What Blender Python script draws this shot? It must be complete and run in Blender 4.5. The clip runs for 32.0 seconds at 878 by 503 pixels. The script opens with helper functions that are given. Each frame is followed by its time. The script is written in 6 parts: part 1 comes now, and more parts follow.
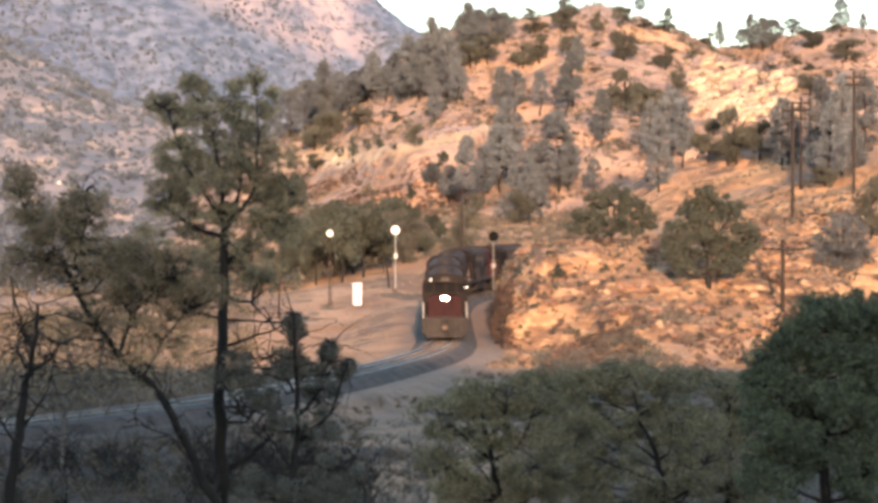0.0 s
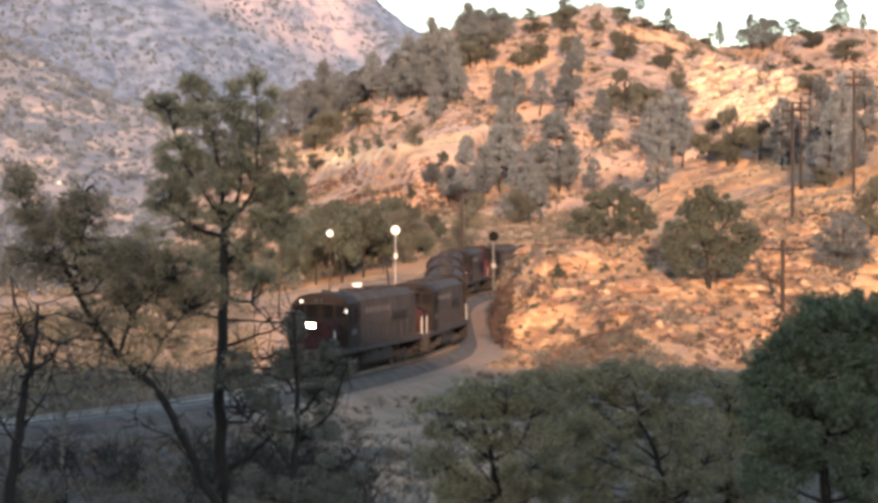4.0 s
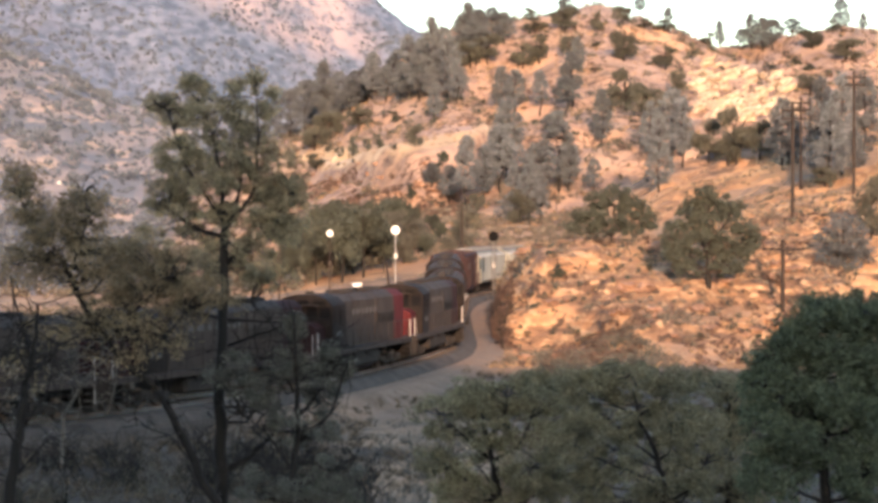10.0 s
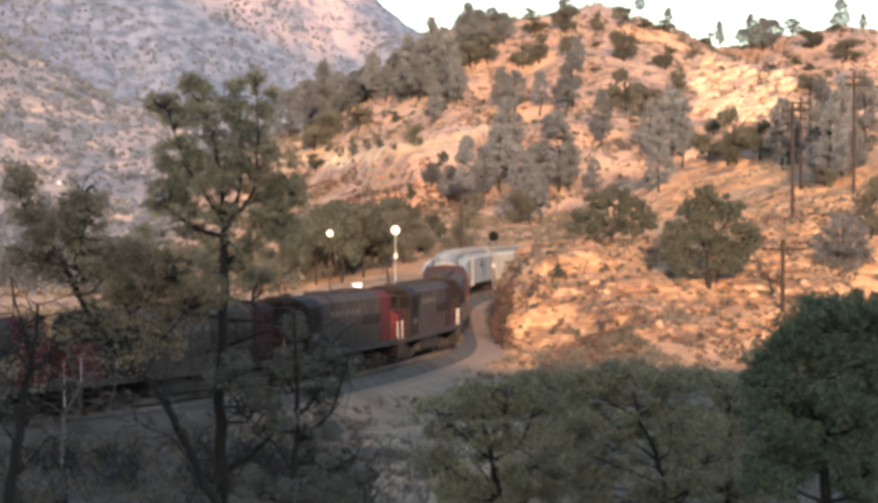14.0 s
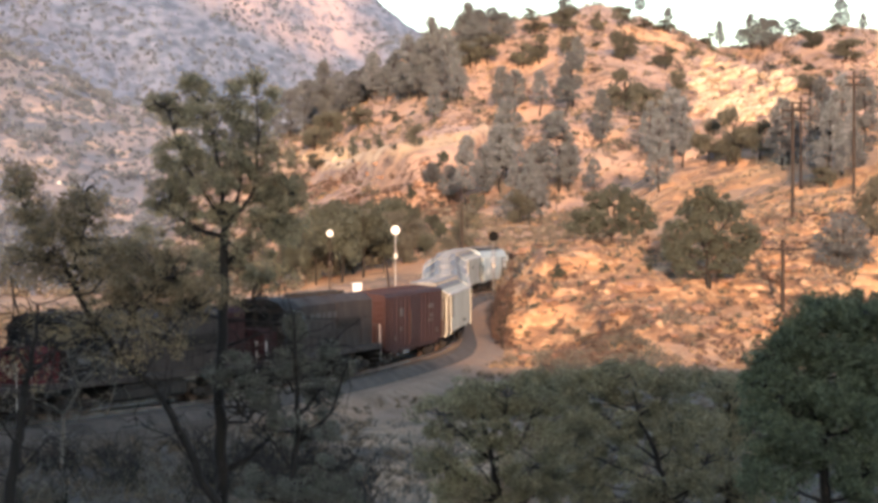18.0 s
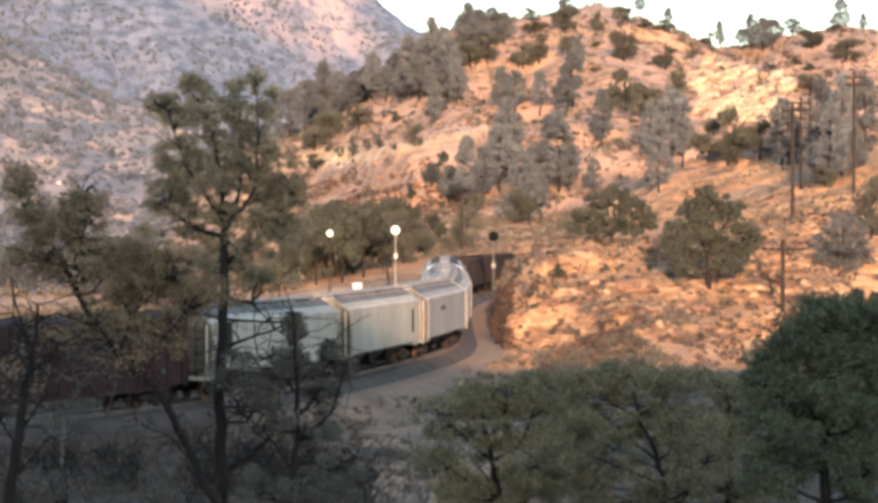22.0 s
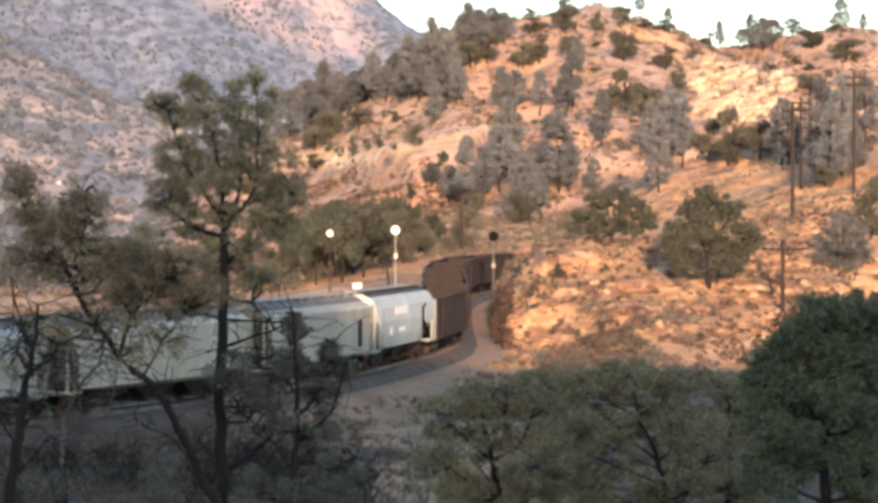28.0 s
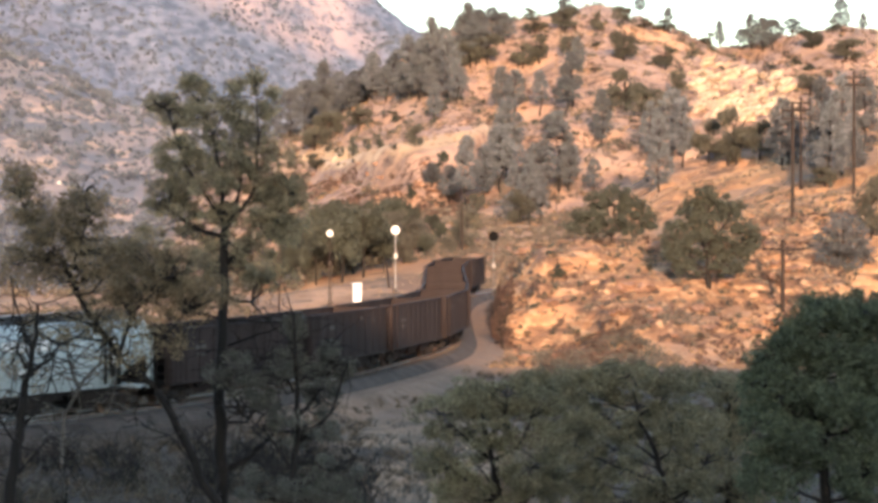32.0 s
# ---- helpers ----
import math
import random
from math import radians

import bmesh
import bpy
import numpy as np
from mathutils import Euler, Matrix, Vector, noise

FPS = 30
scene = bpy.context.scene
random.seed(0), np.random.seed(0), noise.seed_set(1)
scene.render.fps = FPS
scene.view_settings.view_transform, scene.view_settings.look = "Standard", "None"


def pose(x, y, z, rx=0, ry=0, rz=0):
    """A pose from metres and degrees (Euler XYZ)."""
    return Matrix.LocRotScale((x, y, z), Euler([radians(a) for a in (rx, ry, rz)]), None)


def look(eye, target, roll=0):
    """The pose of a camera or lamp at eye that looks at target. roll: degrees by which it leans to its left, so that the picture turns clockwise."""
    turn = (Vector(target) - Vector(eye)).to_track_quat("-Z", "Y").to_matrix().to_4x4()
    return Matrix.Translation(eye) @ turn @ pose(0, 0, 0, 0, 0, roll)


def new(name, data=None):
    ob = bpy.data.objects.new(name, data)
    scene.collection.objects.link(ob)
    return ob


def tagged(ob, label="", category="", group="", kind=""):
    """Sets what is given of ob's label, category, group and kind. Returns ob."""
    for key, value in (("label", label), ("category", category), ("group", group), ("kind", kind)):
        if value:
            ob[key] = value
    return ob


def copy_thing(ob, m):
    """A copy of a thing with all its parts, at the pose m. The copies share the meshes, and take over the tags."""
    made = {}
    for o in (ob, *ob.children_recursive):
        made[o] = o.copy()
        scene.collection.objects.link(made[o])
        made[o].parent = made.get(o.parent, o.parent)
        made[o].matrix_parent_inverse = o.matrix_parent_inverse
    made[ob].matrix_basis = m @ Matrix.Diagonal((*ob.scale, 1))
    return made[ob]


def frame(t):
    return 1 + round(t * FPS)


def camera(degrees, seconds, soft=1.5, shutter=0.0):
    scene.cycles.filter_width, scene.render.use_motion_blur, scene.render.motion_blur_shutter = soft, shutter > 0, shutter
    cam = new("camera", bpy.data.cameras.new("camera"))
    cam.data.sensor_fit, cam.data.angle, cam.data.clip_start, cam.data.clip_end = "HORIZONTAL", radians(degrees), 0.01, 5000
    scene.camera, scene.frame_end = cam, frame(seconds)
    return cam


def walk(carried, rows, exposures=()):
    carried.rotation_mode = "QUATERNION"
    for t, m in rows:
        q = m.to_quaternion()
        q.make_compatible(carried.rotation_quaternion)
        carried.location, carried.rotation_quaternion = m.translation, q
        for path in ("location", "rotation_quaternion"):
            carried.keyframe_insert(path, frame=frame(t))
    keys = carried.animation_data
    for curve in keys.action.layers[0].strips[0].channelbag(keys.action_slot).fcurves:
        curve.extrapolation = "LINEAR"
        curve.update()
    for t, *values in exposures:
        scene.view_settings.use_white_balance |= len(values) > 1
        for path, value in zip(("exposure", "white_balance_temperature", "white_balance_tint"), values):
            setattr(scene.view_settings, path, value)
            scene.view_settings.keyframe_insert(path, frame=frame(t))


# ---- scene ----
# Camera: a long lens on a tripod, 9.1 m above the rails, looking along +Y.
EYE = 9.1
cam = camera(19.8, 32.0, soft=3.6)
CAM_POSE = pose(0, 0, EYE, 90 - 0.85, 0, 0)
walk(cam, [(0.0, CAM_POSE), (32.0, CAM_POSE)], exposures=[(0.0, 1.1), (32.0, 1.1)])

# Light: a setting sun behind the camera's right shoulder and a hazy evening sky.
SUN_AZ, SUN_EL = -3.0, 11.0      # the light travels towards +Y, turned to +X by SUN_AZ
world = bpy.data.worlds.new("evening_sky")
scene.world = world
world.use_nodes = True
wn = world.node_tree.nodes
sky = wn.new("ShaderNodeTexSky")
sky.sky_type = "NISHITA"
sky.sun_disc = False
sky.sun_elevation = radians(SUN_EL)
sky.sun_rotation = radians(180 + SUN_AZ)
sky.air_density, sky.dust_density, sky.ozone_density = 1.0, 1.5, 1.6
wn["Background"].inputs["Strength"].default_value = 0.235
world.node_tree.links.new(sky.outputs["Color"], wn["Background"].inputs["Color"])
sun = new("sun", bpy.data.lights.new("sun", "SUN"))
sun.data.energy, sun.data.angle, sun.data.color = 4.6, radians(0.6), (1.0, 0.61, 0.385)
_a, _e = radians(SUN_AZ), radians(SUN_EL)
sun.matrix_world = look((0, 0, 200), (math.sin(_a) * math.cos(_e), math.cos(_a) * math.cos(_e), 200 - math.sin(_e)))
# ---- terrain: one analytic height function, used for the ground and to stand things on it ----
def lattice(ix, iy, seed):
    n = (ix.astype(np.int64) * 374761393 + iy.astype(np.int64) * 668265263 + seed * 982451653) & 0xFFFFFFFF
    n = ((n ^ (n >> 13)) * 1274126177) & 0xFFFFFFFF
    return ((n ^ (n >> 16)) & 0xFFFF) / 32767.5 - 1.0


def bumps(x, y, size, seed=0, octaves=3):
    """Smooth value noise in -1..1, summed over octaves."""
    total, amp, norm = 0.0, 1.0, 0.0
    for o in range(octaves):
        u, v = x / size, y / size
        iu, iv = np.floor(u), np.floor(v)
        fu, fv = u - iu, v - iv
        fu, fv = fu * fu * (3 - 2 * fu), fv * fv * (3 - 2 * fv)
        a, b = lattice(iu, iv, seed + o), lattice(iu + 1, iv, seed + o)
        c, d = lattice(iu, iv + 1, seed + o), lattice(iu + 1, iv + 1, seed + o)
        total = total + amp * ((a * (1 - fu) + b * fu) * (1 - fv) + (c * (1 - fu) + d * fu) * fv)
        norm, amp, size = norm + amp, amp * 0.5, size * 0.5
    return total / norm


def ss(a, b, x):
    t = np.clip((x - a) / (b - a), 0.0, 1.0)
    return t * t * (3 - 2 * t)


# The railway's centre line in plan, from far behind the knoll to the exit on the other side.
LINE = np.array([(620, 332), (420, 324), (250, 316), (150, 311), (95, 308.5), (62, 307), (46, 306), (34, 304.5), (25, 301.5), (18, 297),
                 (12.4, 290), (8.5, 281), (5.3, 270.5), (3.0, 258.5), (1.5, 246), (0.6, 231), (0.5, 217), (0.5, 203), (0.45, 185), (-0.45, 171), (-2.3, 159.5),
                 (-4.2, 150.5), (-7.0, 139), (-11.6, 125.2), (-19.0, 110.5), (-27, 98), (-39, 86), (-58, 75), (-88, 67), (-135, 62), (-420, 60)], float)


def smooth_line(pts, step=0.5):
    out = []
    for i in range(len(pts) - 1):
        p0, p1, p2, p3 = pts[max(i - 1, 0)], pts[i], pts[i + 1], pts[min(i + 2, len(pts) - 1)]
        n = max(2, int(np.hypot(*(p2 - p1)) / step))
        k0 = np.hypot(*(p1 - p0)) ** 0.5 or 1.0
        k1 = np.hypot(*(p2 - p1)) ** 0.5
        k2 = np.hypot(*(p3 - p2)) ** 0.5 or 1.0
        m1 = ((p1 - p0) / k0 - (p2 - p0) / (k0 + k1) + (p2 - p1) / k1) * k1 if i else p2 - p1
        m2 = ((p2 - p1) / k1 - (p3 - p1) / (k1 + k2) + (p3 - p2) / k2) * k1 if i < len(pts) - 2 else p2 - p1
        t = np.linspace(0, 1, n, endpoint=False)[:, None]
        out.append((2 * t**3 - 3 * t**2 + 1) * p1 + (t**3 - 2 * t**2 + t) * m1 + (3 * t**2 - 2 * t**3) * p2 + (t**3 - t**2) * m2)
    return np.concatenate(out + [pts[-1:]])


TRACK = smooth_line(LINE)
for _ in range(30):
    TRACK[1:-1] = 0.5 * TRACK[1:-1] + 0.25 * (TRACK[2:] + TRACK[:-2])
ARC_SHIFT = 103.8
ARC = ARC_SHIFT + np.concatenate([[0], np.cumsum(np.hypot(*np.diff(TRACK, axis=0).T))])


def track_z(y):
    """The line falls towards the camera round the curve."""
    return 1.0 * ss(172.0, 258.0, np.asarray(y, float))


def on_track(s):
    return np.array([np.interp(s, ARC, TRACK[:, 0]), np.interp(s, ARC, TRACK[:, 1])])


def track_distance(x, y):
    """Signed distance from the centre line (positive on the camera's right of it)."""
    best = np.full(x.shape, 1e9)
    side = np.zeros(x.shape)
    coarse = TRACK[::4]
    seg = np.diff(coarse, axis=0)
    near = (np.abs(x) < 640) & (y > 20) & (y < 560)
    xs, ys = x[near], y[near]
    b, sd = np.full(xs.shape, 1e9), np.zeros(xs.shape)
    for (px, py), (dx, dy) in zip(coarse[:-1], seg):
        l2 = dx * dx + dy * dy
        t = np.clip(((xs - px) * dx + (ys - py) * dy) / l2, 0, 1)
        ex, ey = xs - px - t * dx, ys - py - t * dy
        d = np.hypot(ex, ey)
        m = d < b
        b[m] = d[m]
        sd[m] = (dx * ey - dy * ex)[m]
    best[near], side[near] = b, np.sign(sd)
    return best * np.where(side == 0, 1, side)


BENCH = np.array([(-33.3, 492), (-29.5, 486), (-26.0, 479), (-22.5, 472), (-18.7, 457), (-13.0, 436), (-8.8, 419), (-4.9, 409), (-1.3, 406), (2.4, 408), (6.1, 414), (9.1, 427), (11.4, 442)], float)


def height(x, y):
    x, y = np.asarray(x, float), np.asarray(y, float)
    far = ss(500, 900, np.hypot(x, y))
    # slope under the camera, and the ridge behind it that shades the valley
    z = -1.3 + 8.7 * (1 - ss(-8, 74, y)) + 45.2 * ss(-15, -115, y) + 6 * ss(-115, -300, y)
    # low mound inside the curve
    z = z + (0.3 + 2.6 * np.exp(-((x + 3) / 13.0) ** 2)) * np.exp(-((y - 292) / 42.0) ** 2) * (x < 30)
    z = z - 5.5 * ss(310, 380, y) * ss(-2, -26, x)
    # low bank across the mound
    z = z - 0.45 * (1 - ss(224, 229, y + 2 * bumps(x, y, 9, 95, 2))) * ss(2, -3, x) * ss(185, 205, y)
    # knoll beside the cutting
    cap = 6.4 + 2.5 * ss(16, 34, x) + 6.5 * ss(26, 60, x) * ss(185, 330, y) + 1.0 * bumps(x, y, 14, 5)
    nose = ss(17, 7, x)
    face = ss(166 + 23 * nose, 211 - 5 * nose, y + 3.4 * np.abs(bumps(x, y, 5, 8, 3)) + 3.0 * bumps(x, y, 13, 9, 2) - 12 * ss(12, 40, x))
    cap = cap + 0.65 * bumps(x, y, 3.2, 15, 3) - 0.9 * np.exp(-(bumps(x, y * 1.5, 9, 18, 2) / 0.07) ** 2)
    cap = cap + 0.35 * np.abs(bumps(x * 0.5, y, 4.5, 17, 3))
    cap = cap - 2.4 * ss(214, 244, y) * (1 - ss(24, 40, x)) * (1 - ss(290, 330, y))
    knoll = (cap + 1.3) * face * ss(3.5, 5.2, x + 0.5 * bumps(x, y, 5, 12, 2)) * (0.52 + 0.48 * ss(4.6, 8.4, x)) * (1 - ss(330, 380, y) * 0.7)
    knoll = knoll + (0.30 * np.sin(knoll * 2.7 + 2.6 * bumps(x, y, 6, 19, 2)) + 0.25 * bumps(x, y, 1.6, 20, 2)) * 4 * face * (1 - face) * ss(5, 8, x)
    knoll = knoll * (1 - 0.9 * ss(227, 252, y) * (1 - ss(13, 30, x)))
    z = z + knoll
    # main hill, with a ledge on its flank
    ridge = 31 + 21 * ss(-42, 12, x) - 3.6 * np.exp(-((x - 64) / 14.0) ** 2) - 7 * ss(30, 62, x) + 5 * ss(105, 200, x)
    foot = 9.0 * ss(292, 372, y + 0.2 * x)
    t = np.clip((y - 372) / 190.0, 0, 1.6)
    rise = 0.30 * ss(0.0, 0.30, t) + 0.10 * ss(0.2, 0.55, t) + 0.60 * ss(0.42, 1.0, t)
    west = ss(-62, -24, x + 0.12 * (y - 430))
    hill = (foot + (ridge - 7.5) * rise) * west * (1 - 0.75 * ss(585, 900, y))
    # graded bench on the flank
    lip = y - np.interp(x, BENCH[:, 0], BENCH[:, 1]) + 1.6 * bumps(x, y, 7, 23, 2)
    flank = ss(-42, -34, x) * ss(12, 6, x)
    bench = np.exp(-((lip - 8) / 9.0) ** 2) * flank
    z = z + flank * (2.3 * np.exp(-((lip - 5) / 6.5) ** 2) - 2.0 * np.exp(-((lip + 9) / 8.0) ** 2))
    z = z + hill + (1 - 0.9 * bench) * west * ss(360, 420, y) * (2.6 * bumps(x, y, 38, 21, 4) + 1.5 * bumps(x, y, 9, 25, 2) + 0.9 * bumps(x, y, 4.0, 27, 2) - 1.6 * np.abs(bumps(x + 0.4 * y, y, 16, 28, 2)))
    # side valley, the lower slope beyond it and the mountain
    z = z - 6 * ss(380, 520, y) * (1 - west)
    z = z + 118 * ss(520, 1150, y) * ss(30, -280, x) * (1 - 0.5 * ss(1150, 1600, y)) * (1 + 0.25 * bumps(x, y, 160, 31, 3))
    mount = (300 - 95 * ss(-420, 180, x) + 40 * ss(-300, -1100, x) - 140 * ss(-110, 260, x)) * ss(1250 + 950 * ss(-420, -20, x), 2900, y)
    z = z + mount * (1 + 0.10 * bumps(x, y, 420, 41, 4)) * (1 - 0.4 * ss(3000, 4400, y))
    z = z + ss(600, 1500, y) * 14 * bumps(x, y, 130, 44, 5)
    # unevenness
    z = z + 0.18 * bumps(x, y, 5.0, 51, 3) + 0.5 * bumps(x, y, 22, 55, 2)
    # trackbed: level at the rails, with cut and fill slopes beside it
    d = track_distance(x, y)
    a = np.abs(d) + 70 * ss(20, 32, x) * (y > 262)
    bed = track_z(y) - 0.72
    return np.where(a < 60, bed + (z - bed) * ss(np.where(d > 0, 3.3, 3.2), np.where(d > 0, 5.2, 10.0 + 14.0 * ss(270, 310, y)), a), z)


def ground_z(x, y):
    return float(height(np.array([float(x)]), np.array([float(y)]))[0])


def build_ground(material):
    ang = np.concatenate([np.arange(-180, -14, 4.0), np.arange(-14, 14.01, 0.075), np.arange(18, 179, 4.0)])
    ring = [0.0, 3.0, 8, 15, 22, 30, 36, 42, 47]
    while ring[-1] < 4700:
        r = ring[-1]
        ring.append(r + (0.55 if r < 215 else 0.8 if r < 400 else min(1.2 + (r - 400) * 0.012, 60)))
    r = np.array(ring[1:])
    aa, rr = np.meshgrid(np.radians(ang), r)
    x, y = np.sin(aa) * rr, np.cos(aa) * rr
    z = height(x, y)
    nr, na = x.shape
    verts = np.column_stack([x.ravel(), y.ravel(), z.ravel()])
    verts = np.vstack([verts, [[0, 0, ground_z(0, 0)]]])
    i, j = np.meshgrid(np.arange(nr - 1), np.arange(na), indexing="ij")
    j2 = (j + 1) % na
    quads = np.stack([i * na + j, (i + 1) * na + j, (i + 1) * na + j2, i * na + j2], -1).reshape(-1, 4)[:, ::-1]
    fan = [(nr * na, (k + 1) % na, k) for k in range(na)]
    me = bpy.data.meshes.new("ground")
    me.from_pydata(verts.tolist(), [], quads.tolist() + fan)
    me.polygons.foreach_set("use_smooth", [True] * len(me.polygons))
    d = track_distance(verts[:, 0], verts[:, 1]) + 1.2 * bumps(verts[:, 0], verts[:, 1], 6, 97, 3)
    gravel = np.where(d > 0, 1 - ss(4.5 - 0.8 * ss(150, 172, verts[:, 1]), 8.0 - 2.6 * ss(150, 172, verts[:, 1]), d), 1 - ss(2.6, 4.2, -d)) * ss(-11, -5, verts[:, 0]) * (verts[:, 0] < 80)
    verge = ss(3.4, 3.9, -d) * (1 - ss(5.0, 5.8, -d)) * ss(-3, -7, verts[:, 0]) * (verts[:, 0] > -60) * (verts[:, 1] < 160)
    above = verts[:, 1] - np.interp(verts[:, 0], BENCH[:, 0], BENCH[:, 1]) + 3 * bumps(verts[:, 0], verts[:, 1], 9, 98, 2)
    ledge = ss(2, 6, above) * (1 - ss(26, 38, above)) * ss(-36, -30, verts[:, 0]) * ss(12, 6, verts[:, 0])
    me.attributes.new("ledge", "FLOAT", "POINT").data.foreach_set("value", ledge)
    me.attributes.new("verge", "FLOAT", "POINT").data.foreach_set("value", verge)
    me.attributes.new("gravel", "FLOAT", "POINT").data.foreach_set("value", gravel)
    me.materials.append(material)
    return tagged(new("ground", me), "dry grassy hills with bare orange soil and grey scrub", "ground", kind="structure")
# ---- materials ----
def material(name, colours, size=4.0, rough=0.9, metal=0.0, bump=0.0, fine=10.0, object_random=0.0, emit=None, stretch=(1, 1, 1), world_space=False):
    """Two scales of procedural variation between the colours given, with a fine relief."""
    m = bpy.data.materials.new(name)
    m.use_nodes = True
    nt = m.node_tree
    nodes, link = nt.nodes, nt.links.new
    b = nodes["Principled BSDF"]
    b.inputs["Roughness"].default_value, b.inputs["Metallic"].default_value = rough, metal
    tex = nodes.new("ShaderNodeTexCoord")
    out = tex.outputs["Object"]
    if world_space:
        geo = nodes.new("ShaderNodeNewGeometry")
        out = geo.outputs["Position"]
    mp = nodes.new("ShaderNodeMapping")
    mp.inputs["Scale"].default_value = stretch
    link(out, mp.inputs["Vector"])
    big, small = nodes.new("ShaderNodeTexNoise"), nodes.new("ShaderNodeTexNoise")
    big.inputs["Scale"].default_value, small.inputs["Scale"].default_value = 1.0 / size, fine / size
    big.inputs["Detail"].default_value, small.inputs["Detail"].default_value = 4, 3
    link(mp.outputs[0], big.inputs["Vector"])
    link(mp.outputs[0], small.inputs["Vector"])
    mix = nodes.new("ShaderNodeMath")
    mix.operation = "MULTIPLY_ADD"
    mix.inputs[1].default_value = 0.45
    link(small.outputs["Fac"], mix.inputs[0])
    sc = nodes.new("ShaderNodeMath")
    sc.operation = "MULTIPLY"
    sc.inputs[1].default_value = 0.55
    link(big.outputs["Fac"], sc.inputs[0])
    link(sc.outputs[0], mix.inputs[2])
    ramp = nodes.new("ShaderNodeValToRGB")
    n = len(colours)
    while len(ramp.color_ramp.elements) < n:
        ramp.color_ramp.elements.new(0.5)
    for k, c in enumerate(colours):
        ramp.color_ramp.elements[k].position = 0.36 + 0.28 * (k / max(n - 1, 1))
        ramp.color_ramp.elements[k].color = (*c, 1)
    link(mix.outputs[0], ramp.inputs[0])
    colour = ramp.outputs[0]
    if object_random:
        info, hsv, mr = nodes.new("ShaderNodeObjectInfo"), nodes.new("ShaderNodeHueSaturation"), nodes.new("ShaderNodeMapRange")
        mr.inputs["To Min"].default_value, mr.inputs["To Max"].default_value = 1 - object_random, 1 + object_random
        link(info.outputs["Random"], mr.inputs["Value"])
        link(mr.outputs[0], hsv.inputs["Value"])
        link(colour, hsv.inputs["Color"])
        colour = hsv.outputs[0]
    link(colour, b.inputs["Base Color"])
    if bump:
        bp = nodes.new("ShaderNodeBump")
        bp.inputs["Strength"].default_value, bp.inputs["Distance"].default_value = 0.8, bump
        link(mix.outputs[0], bp.inputs["Height"])
        link(bp.outputs[0], b.inputs["Normal"])
    if emit:
        b.inputs["Emission Color"].default_value = (*emit[0], 1)
        b.inputs["Emission Strength"].default_value = emit[1]
    return m


def leaf_material(name, a, c, rnd=0.25):
    """Foliage: colour varies leaf by leaf and tree by tree; thin leaves let some light through."""
    m = material(name, (a, c), 1.5, 0.75, object_random=rnd)
    nt = m.node_tree
    b = nt.nodes["Principled BSDF"]
    geo, hsv, mr = nt.nodes.new("ShaderNodeNewGeometry"), nt.nodes.new("ShaderNodeHueSaturation"), nt.nodes.new("ShaderNodeMapRange")
    src = b.inputs["Base Color"].links[0].from_socket
    mr.inputs["To Min"].default_value, mr.inputs["To Max"].default_value = 0.55, 1.5
    nt.links.new(geo.outputs["Random Per Island"], mr.inputs["Value"])
    nt.links.new(mr.outputs[0], hsv.inputs["Value"])
    nt.links.new(src, hsv.inputs["Color"])
    nt.links.new(hsv.outputs[0], b.inputs["Base Color"])
    tr, mx = nt.nodes.new("ShaderNodeBsdfTranslucent"), nt.nodes.new("ShaderNodeMixShader")
    nt.links.new(hsv.outputs[0], tr.inputs["Color"])
    mx.inputs[0].default_value = 0.16
    out = nt.nodes["Material Output"]
    nt.links.new(b.outputs[0], mx.inputs[1])
    nt.links.new(tr.outputs[0], mx.inputs[2])
    nt.links.new(mx.outputs[0], out.inputs["Surface"])
    return m


